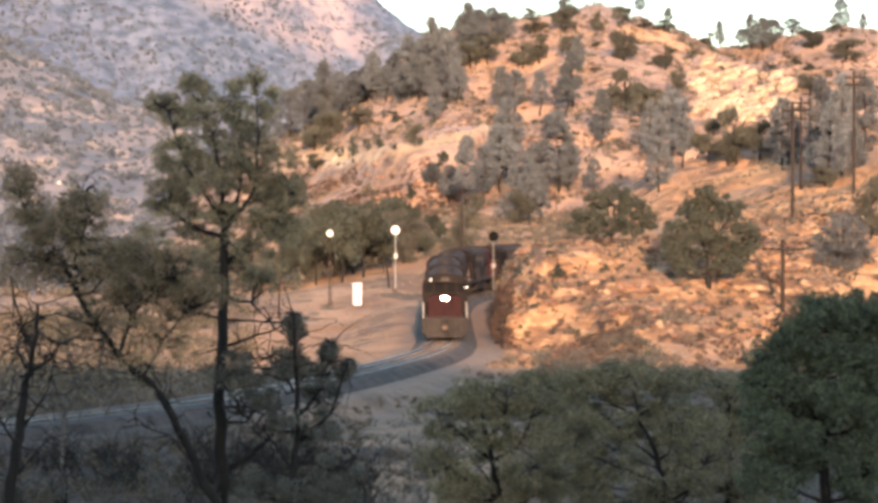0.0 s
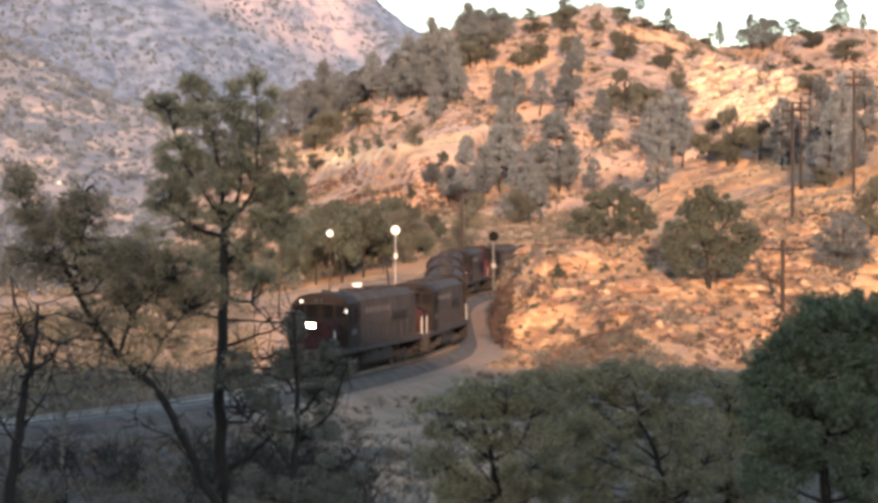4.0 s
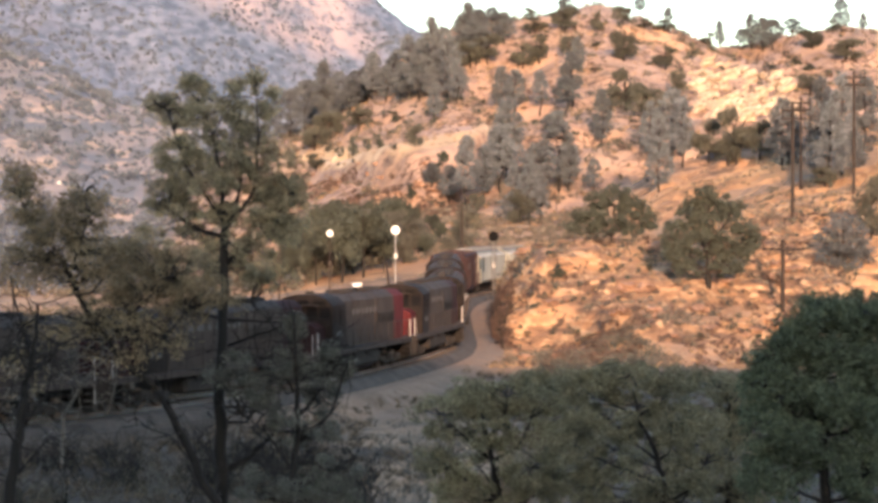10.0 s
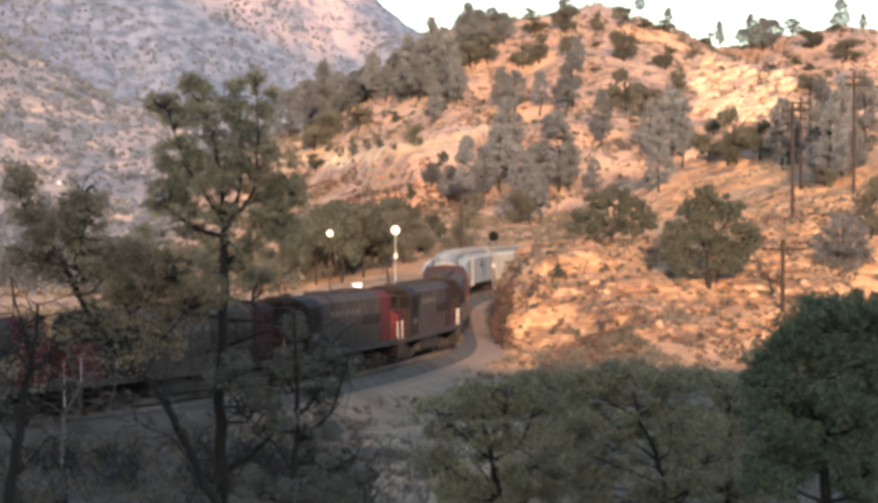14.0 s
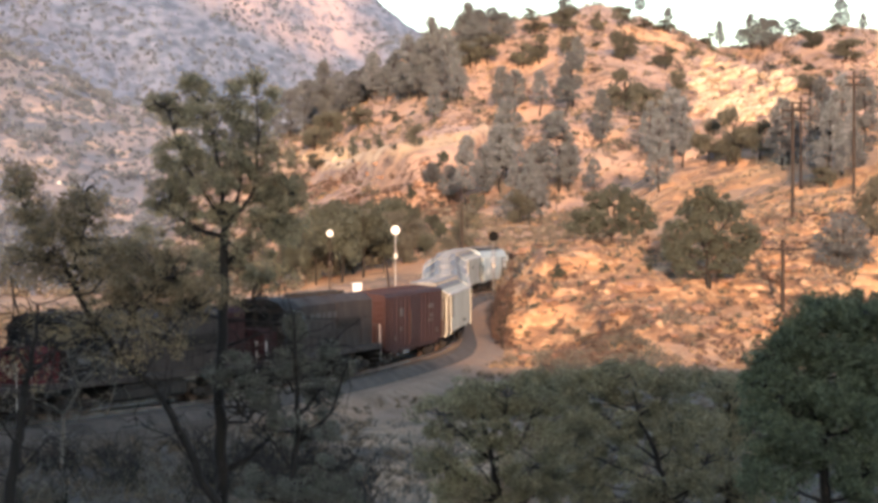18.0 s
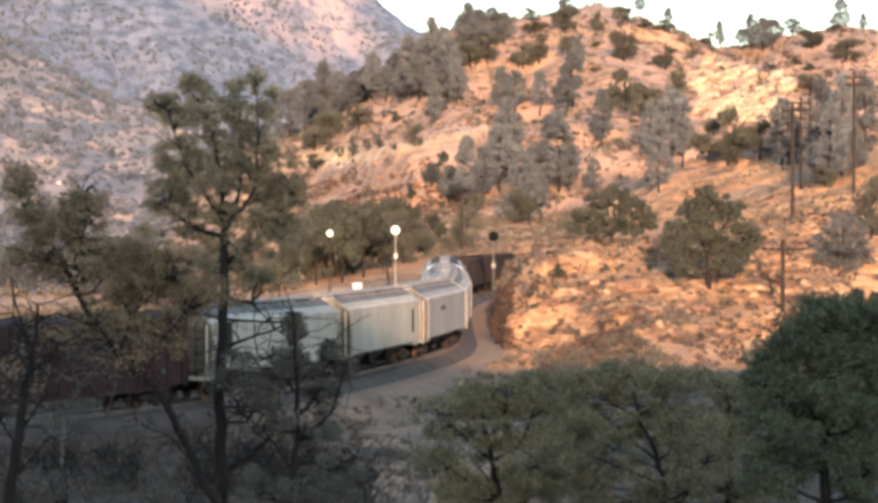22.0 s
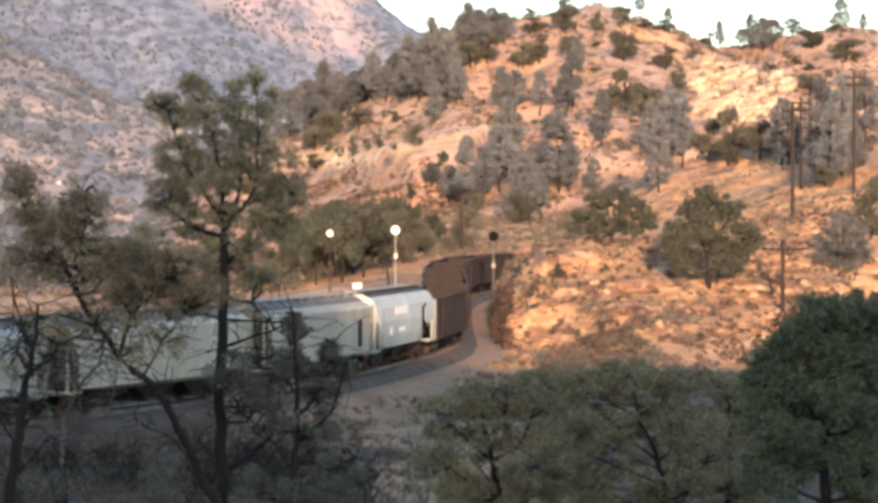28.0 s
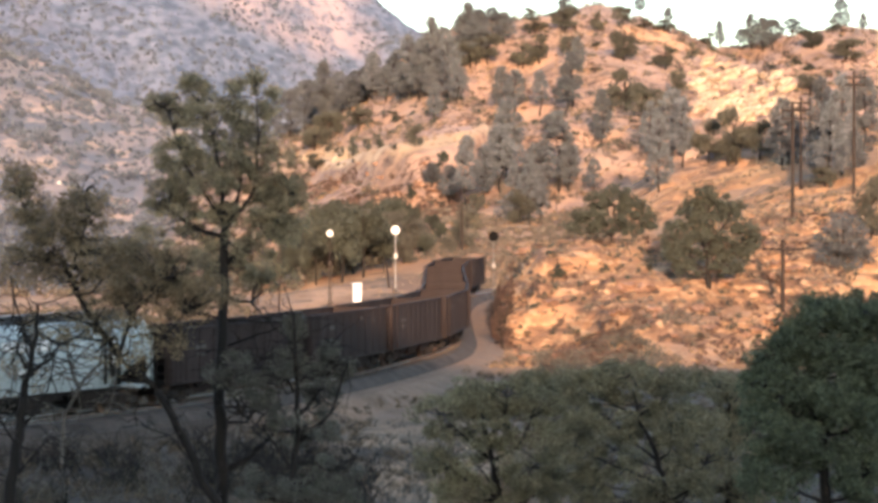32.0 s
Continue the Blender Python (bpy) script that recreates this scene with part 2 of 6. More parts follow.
def ground_material():
    """Dry grass and orange soil, breaking into haze-tinted grey scrub on the distant slopes."""
    m = material("dry_hillside", ((0.11, 0.058, 0.034), (0.32, 0.178, 0.098), (0.48, 0.30, 0.175)), 9.0, 0.95, bump=0.3, fine=14, world_space=True)
    nt = m.node_tree
    b = nt.nodes["Principled BSDF"]
    base = b.inputs["Base Color"].links[0].from_socket
    geo = nt.nodes.new("ShaderNodeNewGeometry")
    sep = nt.nodes.new("ShaderNodeSeparateXYZ")
    nt.links.new(geo.outputs["Position"], sep.inputs[0])

    def ramp(lo, hi, src):
        mr = nt.nodes.new("ShaderNodeMapRange")
        mr.inputs["From Min"].default_value, mr.inputs["From Max"].default_value = lo, hi
        nt.links.new(src, mr.inputs["Value"])
        return mr.outputs[0]

    def mixed(fac, one, two):
        mx = nt.nodes.new("ShaderNodeMix")
        mx.data_type = "RGBA"
        nt.links.new(fac, mx.inputs[0])
        for sock, val in ((mx.inputs[6], one), (mx.inputs[7], two)):
            if isinstance(val, tuple):
                sock.default_value = (*val, 1)
            else:
                nt.links.new(val, sock)
        return mx.outputs[2]

    def noise_at(scale, detail=4):
        n = nt.nodes.new("ShaderNodeTexNoise")
        n.inputs["Scale"].default_value, n.inputs["Detail"].default_value = scale, detail
        nt.links.new(geo.outputs["Position"], n.inputs["Vector"])
        return n.outputs["Fac"]

    def layered(sx, sy, sz, detail=5):
        """Noise with its own grain along each axis."""
        mp = nt.nodes.new("ShaderNodeMapping")
        mp.inputs["Scale"].default_value = (sx, sy, sz)
        nt.links.new(geo.outputs["Position"], mp.inputs["Vector"])
        n = nt.nodes.new("ShaderNodeTexNoise")
        n.inputs["Scale"].default_value, n.inputs["Detail"].default_value = 1.0, detail
        nt.links.new(mp.outputs[0], n.inputs["Vector"])
        return n.outputs["Fac"]

    def times(p, q):
        mu = nt.nodes.new("ShaderNodeMath")
        mu.operation = "MULTIPLY"
        nt.links.new(p, mu.inputs[0])
        nt.links.new(q, mu.inputs[1])
        return mu.outputs[0]

    # brush and cracks keep to the slopes; level ground is bare
    up = nt.nodes.new("ShaderNodeSeparateXYZ")
    nt.links.new(geo.outputs["Normal"], up.inputs[0])
    steep = ramp(0.988, 0.955, up.outputs["Z"])
    # brown litter under the near trees, darkened in colour for the ridge's shade
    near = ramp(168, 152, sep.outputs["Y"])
    straw = ramp(0.54, 0.66, noise_at(0.045))
    base = mixed(straw, base, mixed(noise_at(0.9), (0.38, 0.26, 0.15), (0.58, 0.42, 0.26)))
    # pinkish bare soil, and brown brush that fills the hollows
    base = mixed(ramp(0.50, 0.62, noise_at(0.085, 5)), base, mixed(noise_at(1.3), (0.38, 0.195, 0.10), (0.62, 0.37, 0.205)))
    base = mixed(times(steep, ramp(0.53, 0.60, noise_at(0.16, 7))), base, mixed(noise_at(1.6, 6), (0.065, 0.042, 0.030), (0.19, 0.122, 0.084)))
    # paler, pinker with distance up the hill: haze put into the soil colour
    base = mixed(times(ramp(300, 430, sep.outputs["Y"]), ramp(0.25, 0.75, noise_at(0.07, 4))), base, mixed(noise_at(0.8, 5), (0.24, 0.16, 0.135), (0.50, 0.36, 0.30)))
    # deep orange soil round the knoll and the line
    base = mixed(times(ramp(340, 285, sep.outputs["Y"]), ramp(0.30, 0.62, noise_at(0.09, 4))), base, mixed(noise_at(0.7, 6), (0.28, 0.14, 0.064), (0.50, 0.275, 0.13)))
    # weathered layers and brown brush over the knoll
    knoll = times(steep, ramp(320, 270, sep.outputs["Y"]))
    base = mixed(times(knoll, ramp(0.50, 0.60, layered(0.16, 0.10, 0.75, 7))), base, mixed(noise_at(1.6, 6), (0.10, 0.056, 0.034), (0.24, 0.135, 0.08)))
    base = mixed(times(knoll, ramp(0.53, 0.62, layered(0.9, 0.45, 2.6, 6))), base, mixed(noise_at(2.2, 6), (0.42, 0.25, 0.13), (0.60, 0.39, 0.22)))
    base = mixed(times(knoll, ramp(0.56, 0.64, layered(0.8, 0.35, 1.2, 8))), base, (0.075, 0.046, 0.03))
    # reddish grassy bank on the back of the mound
    bank = times(times(ramp(222, 231, sep.outputs["Y"]), ramp(330, 300, sep.outputs["Y"])), ramp(3, -1, sep.outputs["X"]))
    base = mixed(bank, base, mixed(ramp(0.40, 0.60, layered(0.13, 0.05, 0.4, 6)), (0.22, 0.125, 0.068), (0.46, 0.27, 0.15)))
    base = mixed(times(bank, ramp(0.57, 0.64, layered(0.2, 0.12, 0.6, 6))), base, (0.13, 0.088, 0.05))
    # cracks between the weathered ledges
    warp = nt.nodes.new("ShaderNodeTexNoise")
    warp.inputs["Scale"].default_value, warp.inputs["Detail"].default_value = 0.5, 4
    nt.links.new(geo.outputs["Position"], warp.inputs["Vector"])
    add = nt.nodes.new("ShaderNodeVectorMath")
    add.operation = "MULTIPLY_ADD"
    add.inputs[1].default_value = (5.0, 5.0, 5.0)
    nt.links.new(warp.outputs["Color"], add.inputs[0])
    nt.links.new(geo.outputs["Position"], add.inputs[2])
    cells = nt.nodes.new("ShaderNodeTexVoronoi")
    cells.feature = "DISTANCE_TO_EDGE"
    cells.inputs["Scale"].default_value = 0.32
    nt.links.new(add.outputs[0], cells.inputs["Vector"])
    crack = times(times(steep, ramp(0.10, 0.02, cells.outputs["Distance"])), times(ramp(0.42, 0.55, noise_at(0.11)), ramp(300, 360, sep.outputs["Y"])))
    base = mixed(crack, base, (0.085, 0.052, 0.036))
    # pale straw slope above the graded ledge
    ledge = nt.nodes.new("ShaderNodeAttribute")
    ledge.attribute_name = "ledge"
    base = mixed(times(ledge.outputs["Fac"], ramp(0.18, 0.42, noise_at(0.15, 5))), base, mixed(noise_at(0.9, 5), (0.42, 0.275, 0.155), (0.60, 0.42, 0.25)))
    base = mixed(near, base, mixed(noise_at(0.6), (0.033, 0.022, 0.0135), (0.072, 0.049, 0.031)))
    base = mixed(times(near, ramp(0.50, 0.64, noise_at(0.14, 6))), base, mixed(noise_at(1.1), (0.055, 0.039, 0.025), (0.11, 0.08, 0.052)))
    # worn pale grass on the open part of the near slope
    base = mixed(times(times(near, times(times(ramp(-8, -3, sep.outputs["X"]), ramp(7, 2, sep.outputs["X"])), ramp(150, 120, sep.outputs["Y"]))), ramp(0.30, 0.50, noise_at(0.22, 6))), base, mixed(noise_at(1.4, 6), (0.205, 0.122, 0.066), (0.35, 0.218, 0.124)))
    # grey-brown gravel spread along the line
    shoulder = nt.nodes.new("ShaderNodeAttribute")
    shoulder.attribute_name = "gravel"
    base = mixed(times(shoulder.outputs["Fac"], ramp(0.20, 0.50, noise_at(0.35, 5))), base, mixed(noise_at(1.8, 6), (0.17, 0.112, 0.074), (0.32, 0.218, 0.148)))
    verge = nt.nodes.new("ShaderNodeAttribute")
    verge.attribute_name = "verge"
    base = mixed(times(verge.outputs["Fac"], ramp(0.35, 0.5, noise_at(0.3, 4))), base, mixed(noise_at(1.5, 5), (0.20, 0.155, 0.122), (0.32, 0.256, 0.207)))
    # slopes across the valley, distance haze painted in as blue-grey, with pale bare patches
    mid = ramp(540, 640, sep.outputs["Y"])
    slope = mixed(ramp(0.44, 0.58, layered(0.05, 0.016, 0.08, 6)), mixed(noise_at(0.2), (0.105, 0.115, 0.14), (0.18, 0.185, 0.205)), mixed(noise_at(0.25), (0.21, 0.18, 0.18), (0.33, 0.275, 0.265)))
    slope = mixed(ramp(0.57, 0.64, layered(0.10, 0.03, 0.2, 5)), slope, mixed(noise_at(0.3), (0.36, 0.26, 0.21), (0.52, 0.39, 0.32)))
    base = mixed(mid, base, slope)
    # scrub cover of the mountain, its blue-grey carrying the haze of distance
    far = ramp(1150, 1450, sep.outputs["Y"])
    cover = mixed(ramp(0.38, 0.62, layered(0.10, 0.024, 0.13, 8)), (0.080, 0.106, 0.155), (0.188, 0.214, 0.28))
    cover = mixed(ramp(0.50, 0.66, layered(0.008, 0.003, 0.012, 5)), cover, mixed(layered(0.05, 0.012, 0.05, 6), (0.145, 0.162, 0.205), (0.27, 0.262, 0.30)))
    # bare slope high on the mountain's flank, its sunlit pink put into the colour
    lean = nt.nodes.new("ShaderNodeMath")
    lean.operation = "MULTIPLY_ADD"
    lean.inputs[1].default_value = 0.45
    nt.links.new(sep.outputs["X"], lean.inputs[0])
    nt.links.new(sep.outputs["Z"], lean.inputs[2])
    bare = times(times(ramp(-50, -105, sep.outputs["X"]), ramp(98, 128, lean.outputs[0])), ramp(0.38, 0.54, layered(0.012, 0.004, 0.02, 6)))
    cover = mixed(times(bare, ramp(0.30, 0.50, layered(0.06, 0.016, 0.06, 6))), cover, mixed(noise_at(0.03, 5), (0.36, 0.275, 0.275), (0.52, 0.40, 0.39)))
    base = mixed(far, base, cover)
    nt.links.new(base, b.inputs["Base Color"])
    # crumbling relief of the banks
    relief = nt.nodes.new("ShaderNodeBump")
    relief.inputs["Strength"].default_value, relief.inputs["Distance"].default_value = 0.9, 0.55
    nt.links.new(times(knoll, layered(0.9, 0.7, 2.2, 7)), relief.inputs["Height"])
    nt.links.new(b.inputs["Normal"].links[0].from_socket, relief.inputs["Normal"])
    nt.links.new(relief.outputs[0], b.inputs["Normal"])
    return m


MAT = {
    "ground": ground_material(),
    "ballast": material("grey_ballast", ((0.028, 0.0225, 0.019), (0.061, 0.049, 0.041), (0.105, 0.085, 0.071)), 1.2, 0.95, bump=0.05, fine=18),
    "rail": material("worn_rail_steel", ((0.30, 0.27, 0.25), (0.48, 0.45, 0.42)), 1.0, 0.3, 0.9),
    "tie": material("weathered_tie", ((0.05, 0.04, 0.033), (0.12, 0.095, 0.075)), 0.6, 0.9, object_random=0.3),
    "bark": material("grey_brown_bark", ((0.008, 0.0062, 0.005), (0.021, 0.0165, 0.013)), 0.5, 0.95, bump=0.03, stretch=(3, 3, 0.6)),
    "pine": leaf_material("grey_pine_needles", (0.205, 0.17, 0.102), (0.345, 0.284, 0.172)),
    "young_pine": leaf_material("grey_young_pine_needles", (0.118, 0.116, 0.094), (0.205, 0.20, 0.163)),
    # hillside pines greyed towards blue: haze put into the needle colour
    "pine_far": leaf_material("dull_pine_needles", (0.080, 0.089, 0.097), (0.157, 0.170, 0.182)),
    "oak": leaf_material("live_oak_leaves", (0.032, 0.038, 0.029), (0.066, 0.073, 0.054)),
    # leaves of the near oaks, lightened in colour to offset their shade
    "oak_near": leaf_material("shaded_oak_leaves", (0.185, 0.166, 0.098), (0.325, 0.29, 0.173)),
    "oak_green": leaf_material("dark_green_oak_leaves", (0.072, 0.086, 0.05), (0.138, 0.158, 0.09)),
    # valley and mountain foliage: distance haze painted into the blue-grey leaves
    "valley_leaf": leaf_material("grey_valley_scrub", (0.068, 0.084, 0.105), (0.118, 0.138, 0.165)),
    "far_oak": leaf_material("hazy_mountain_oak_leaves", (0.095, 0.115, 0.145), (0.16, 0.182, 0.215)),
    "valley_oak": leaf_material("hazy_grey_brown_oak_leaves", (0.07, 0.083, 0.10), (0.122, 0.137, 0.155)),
    "pale_bark": material("bleached_dead_wood", ((0.09, 0.078, 0.064), (0.19, 0.168, 0.142)), 0.5, 0.9, bump=0.02, stretch=(3, 3, 0.6)),
    "olive_scrub": leaf_material("dull_olive_scrub_leaves", (0.062, 0.061, 0.049), (0.115, 0.111, 0.088)),
    "oak_hill": leaf_material("dusty_brown_green_oak_leaves", (0.048, 0.049, 0.038), (0.098, 0.096, 0.074)),
    "scrub": leaf_material("grey_scrub_leaves", (0.085, 0.072, 0.056), (0.155, 0.128, 0.10)),
    # mountain scrub, blue-grey because haze is part of its colour
    "hazed_scrub": leaf_material("hazed_grey_scrub", (0.09, 0.108, 0.145), (0.15, 0.17, 0.215)),
    "rust_leaf": leaf_material("rusty_dead_leaves", (0.065, 0.040, 0.030), (0.125, 0.076, 0.055)),
    "brown_leaf": leaf_material("olive_brown_foliage", (0.168, 0.13, 0.075), (0.286, 0.219, 0.124)),
    "undergrowth": leaf_material("dark_olive_undergrowth", (0.068, 0.058, 0.038), (0.13, 0.108, 0.07)),
    "straw": leaf_material("dry_grass_blades", (0.25, 0.155, 0.085), (0.40, 0.27, 0.155)),
    "dead_grass": leaf_material("dead_grey_grass", (0.082, 0.058, 0.035), (0.17, 0.123, 0.076)),
    "wood": material("tarred_pole_wood", ((0.014, 0.009, 0.007), (0.034, 0.023, 0.017)), 0.5, 0.9, stretch=(3, 3, 0.4)),
    "silver": material("silver_painted_steel", ((0.30, 0.30, 0.29), (0.44, 0.43, 0.42)), 0.8, 0.5, 0.2),
    "grey_steel": material("dull_grey_steel", ((0.13, 0.12, 0.115), (0.24, 0.225, 0.21)), 0.8, 0.6, 0.2),
    "pale_soil": material("pale_graded_soil", ((0.30, 0.19, 0.125), (0.50, 0.35, 0.225), (0.64, 0.47, 0.30)), 5.0, 0.95, bump=0.15, fine=12, world_space=True),
    "black": material("matt_black_paint", ((0.005, 0.005, 0.005), (0.012, 0.012, 0.011)), 0.6, 0.9),
    "rock": material("pale_weathered_rock", ((0.20, 0.145, 0.105), (0.38, 0.285, 0.20), (0.54, 0.43, 0.31)), 1.4, 0.95, bump=0.08, object_random=0.15),
    "orange_rock": material("rough_orange_rock", ((0.12, 0.066, 0.043), (0.25, 0.142, 0.092), (0.38, 0.235, 0.155)), 0.9, 0.95, bump=0.06, object_random=0.2),
    "white": material("white_paint", ((0.70, 0.69, 0.66), (0.82, 0.81, 0.78)), 1.0, 0.6),
}

MAT["black"].node_tree.nodes["Principled BSDF"].inputs["Specular IOR Level"].default_value = 0.05
# ---- mesh helpers ----
def mesh_from(name, verts, faces, mat, smooth=False):
    me = bpy.data.meshes.new(name)
    me.from_pydata([tuple(v) for v in verts], [], [tuple(f) for f in faces])
    me.materials.append(mat)
    if smooth:
        me.polygons.foreach_set("use_smooth", [True] * len(me.polygons))
    return me


def part(name, bm, mat, parent, label="", smooth=False):
    """Links a bmesh (or a finished mesh) as one mesh object under a thing or a part."""
    if isinstance(bm, bpy.types.Mesh):
        me = bm
    else:
        me = bpy.data.meshes.new(name)
        bm.to_mesh(me)
        bm.free()
        me.materials.append(mat)
        if smooth:
            me.polygons.foreach_set("use_smooth", [True] * len(me.polygons))
    ob = new(name, me)
    ob.parent = parent
    if label:
        tagged(ob, label)
    return ob


def box(bm, x0, x1, y0, y1, z0, z1, bevel=0.0):
    r = bmesh.ops.create_cube(bm, size=1.0, matrix=Matrix.Translation(((x0 + x1) / 2, (y0 + y1) / 2, (z0 + z1) / 2)) @ Matrix.Diagonal((x1 - x0, y1 - y0, z1 - z0, 1)))
    if bevel:
        edges = list({e for v in r["verts"] for e in v.link_edges})
        bmesh.ops.bevel(bm, geom=edges, offset=bevel, segments=1, affect="EDGES")
    return bm


def rod(bm, p, q, r, r2=None, n=6):
    p, q = Vector(p), Vector(q)
    d = q - p
    m = Matrix.Translation((p + q) / 2) @ d.to_track_quat("Z", "Y").to_matrix().to_4x4()
    bmesh.ops.create_cone(bm, cap_ends=True, segments=n, radius1=r, radius2=r if r2 is None else r2, depth=d.length, matrix=m)
    return bm


def prism(bm, profile, x0, x1):
    """Extrudes a closed (y, z) profile along x."""
    n = len(profile)
    a = [bm.verts.new((x0, y, z)) for y, z in profile]
    b = [bm.verts.new((x1, y, z)) for y, z in profile]
    for i in range(n):
        bm.faces.new((a[i], a[(i + 1) % n], b[(i + 1) % n], b[i]))
    bm.faces.new(a[::-1])
    bm.faces.new(b)
    bmesh.ops.recalc_face_normals(bm, faces=bm.faces)
    return bm


def thing(name, label, category, group="", kind=""):
    return tagged(new(name), label, category, group, kind)


# ---- trees ----
def tube(path, radii, n=6):
    """A tapered tube along a list of points: vertices and quads."""
    path = [Vector(p) for p in path]
    verts, faces = [], []
    for i, p in enumerate(path):
        d = (path[min(i + 1, len(path) - 1)] - path[max(i - 1, 0)]).normalized()
        a = d.orthogonal().normalized()
        b = d.cross(a)
        for k in range(n):
            w = 2 * math.pi * k / n
            verts.append(p + radii[i] * (math.cos(w) * a + math.sin(w) * b))
    for i in range(len(path) - 1):
        for k in range(n):
            faces.append((i * n + k, i * n + (k + 1) % n, (i + 1) * n + (k + 1) % n, (i + 1) * n + k))
    return verts, faces


def wander(rng, p, q, wiggle, n=5, sag=0.0):
    p, q = np.array(p, float), np.array(q, float)
    pts = []
    for i in range(n + 1):
        t = i / n
        c = p + (q - p) * t + rng.normal(0, wiggle, 3) * math.sin(math.pi * t)
        c[2] += sag * math.sin(math.pi * t)
        pts.append(c)
    return pts


def wood_mesh(name, tubes, mat, n=6):
    verts, faces = [], []
    for path, radii in tubes:
        v, f = tube(path, radii, n)
        o = len(verts)
        verts += v
        faces += [tuple(k + o for k in q) for q in f]
    return mesh_from(name, verts, faces, mat, True)


def leaf_mesh(name, rng, centres, radii, per, leaf, mat, flat=0.7, needle=1.0):
    """A crown: clumps of small leaves scattered round the centres; each leaf is a bent pair of triangles."""
    c = np.repeat(np.array(centres), per, axis=0)
    r = np.repeat(np.array(radii), per)
    m = len(c)
    d = rng.normal(0, 1, (m, 3))
    d /= np.linalg.norm(d, axis=1)[:, None]
    pos = c + d * (r * rng.uniform(0.25, 1.0, m) ** 0.6)[:, None] * np.array([1, 1, flat])
    a = rng.normal(0, 1, (m, 3)) + 0.6 * d
    a /= np.linalg.norm(a, axis=1)[:, None]
    b = np.cross(a, rng.normal(0, 1, (m, 3)))
    b /= np.linalg.norm(b, axis=1)[:, None]
    size = leaf * rng.uniform(0.6, 1.35, m)[:, None]
    a, b = a * size * needle, b * size * 0.55 / max(needle, 1)
    nrm = np.cross(a, b)
    nrm *= 0.25 * size / (np.linalg.norm(nrm, axis=1)[:, None] + 1e-9)
    v = np.stack([pos - a, pos + b + nrm, pos + a, pos - b + nrm], 1).reshape(-1, 3)
    k = np.arange(m)[:, None] * 4
    f = np.concatenate([k + [0, 1, 2], k + [0, 2, 3]])
    me = bpy.data.meshes.new(name)
    me.from_pydata(v.tolist(), [], f.tolist())
    me.materials.append(mat)
    return me


def tree(name, label, group, seed, h, trunk_r, base, rx, rz0, rz1, clumps, per, leaf, mat, clump_r, limbs=14, lean=(0, 0), fork=1, cone=0.0, needle=1.0, ry=None, twigs=0, flat=0.7):
    """A tree h metres tall: trunk, limbs and a crown of leaf clumps that fills an uneven envelope from rz0 to rz1."""
    rng = np.random.default_rng(seed)
    ry = ry or rx
    t = thing(name, label, "tree", group)
    top = np.array([lean[0], lean[1], h * 0.93])
    foot = np.array([0, 0, -0.5])
    stem = wander(rng, foot, top, 0.02 * h, 7)
    stems = [stem]
    rad = [[trunk_r * (1.25 - 1.05 * i / 7) for i in range(8)]]
    for k in range(fork - 1):
        j = 3 + k % 2
        w = rng.uniform(0, 6.28)
        end = np.array([math.cos(w) * rx * 0.6, math.sin(w) * ry * 0.6, h * rng.uniform(0.8, 0.95)]) + top * [0.4, 0.4, 0]
        stems.append(wander(rng, stem[j], end, 0.02 * h, 5))
        rad.append([trunk_r * (0.75 - 0.62 * i / 5) for i in range(6)])
    part("trunk", wood_mesh("trunk", list(zip(stems, rad)), MAT["bark"], 7), None, t)
    # clump centres in the envelope, more of them near its skin
    cs, rs = [], []
    lobes = rng.uniform(0.72, 1.12, 9)
    knots = []
    for k in range(8):
        u, w = rng.uniform(0.15, 0.85), k * 2.4 + rng.uniform(-0.5, 0.5)
        q = 0.62 * math.sqrt(1 - (2 * u - 1) ** 2) * rng.uniform(0.6, 1.25)
        knots.append((math.cos(w) * rx * q, math.sin(w) * ry * q, rz0 + (rz1 - rz0) * u, rng.uniform(0.3, 0.5)))
    while not cone and len(cs) < clumps:
        kx, ky, kz, kr = knots[int(rng.integers(0, 8))]
        d = rng.normal(0, 1, 3)
        d = d / np.linalg.norm(d) * rng.uniform(0.2, 1.0) ** 0.5 * kr
        z = kz + d[2] * (rz1 - rz0) * 0.5
        if z < rz0:
            continue
        ax, ay = np.interp(z, [0, h], [0, lean[0]]), np.interp(z, [0, h], [0, lean[1]])
        cs.append((ax + kx + d[0] * rx, ay + ky + d[1] * ry, min(z, rz1)))
        rs.append(clump_r * rng.uniform(0.55, 1.2))
    while len(cs) < clumps:
        u = rng.uniform(0, 1)
        z = rz0 + (rz1 - rz0) * u
        prof = math.sqrt(max(0.0, 1 - (2 * u - 1) ** 2)) if not cone else max(0.06, (1 - u) ** 0.75 * (0.35 + 0.65 * min(1, u * 6))) * cone + (1 - cone) * math.sqrt(max(0, 1 - (2 * u - 1) ** 2))
        w = rng.uniform(0, 2 * math.pi)
        q = prof * rng.uniform(0.25, 1.0) ** 0.5 * lobes[int((w / (2 * math.pi) * 3) % 3) * 3 + int(min(u, 0.999) * 3)]
        ax = np.interp(z, [0, h], [0, lean[0]])
        ay = np.interp(z, [0, h], [0, lean[1]])
        cs.append((ax + math.cos(w) * rx * q, ay + math.sin(w) * ry * q, z))
        rs.append(clump_r * rng.uniform(0.6, 1.3))
    tubes = []
    for k in range(min(limbs, clumps)):
        c = np.array(cs[k])
        st = stems[k % len(stems)]
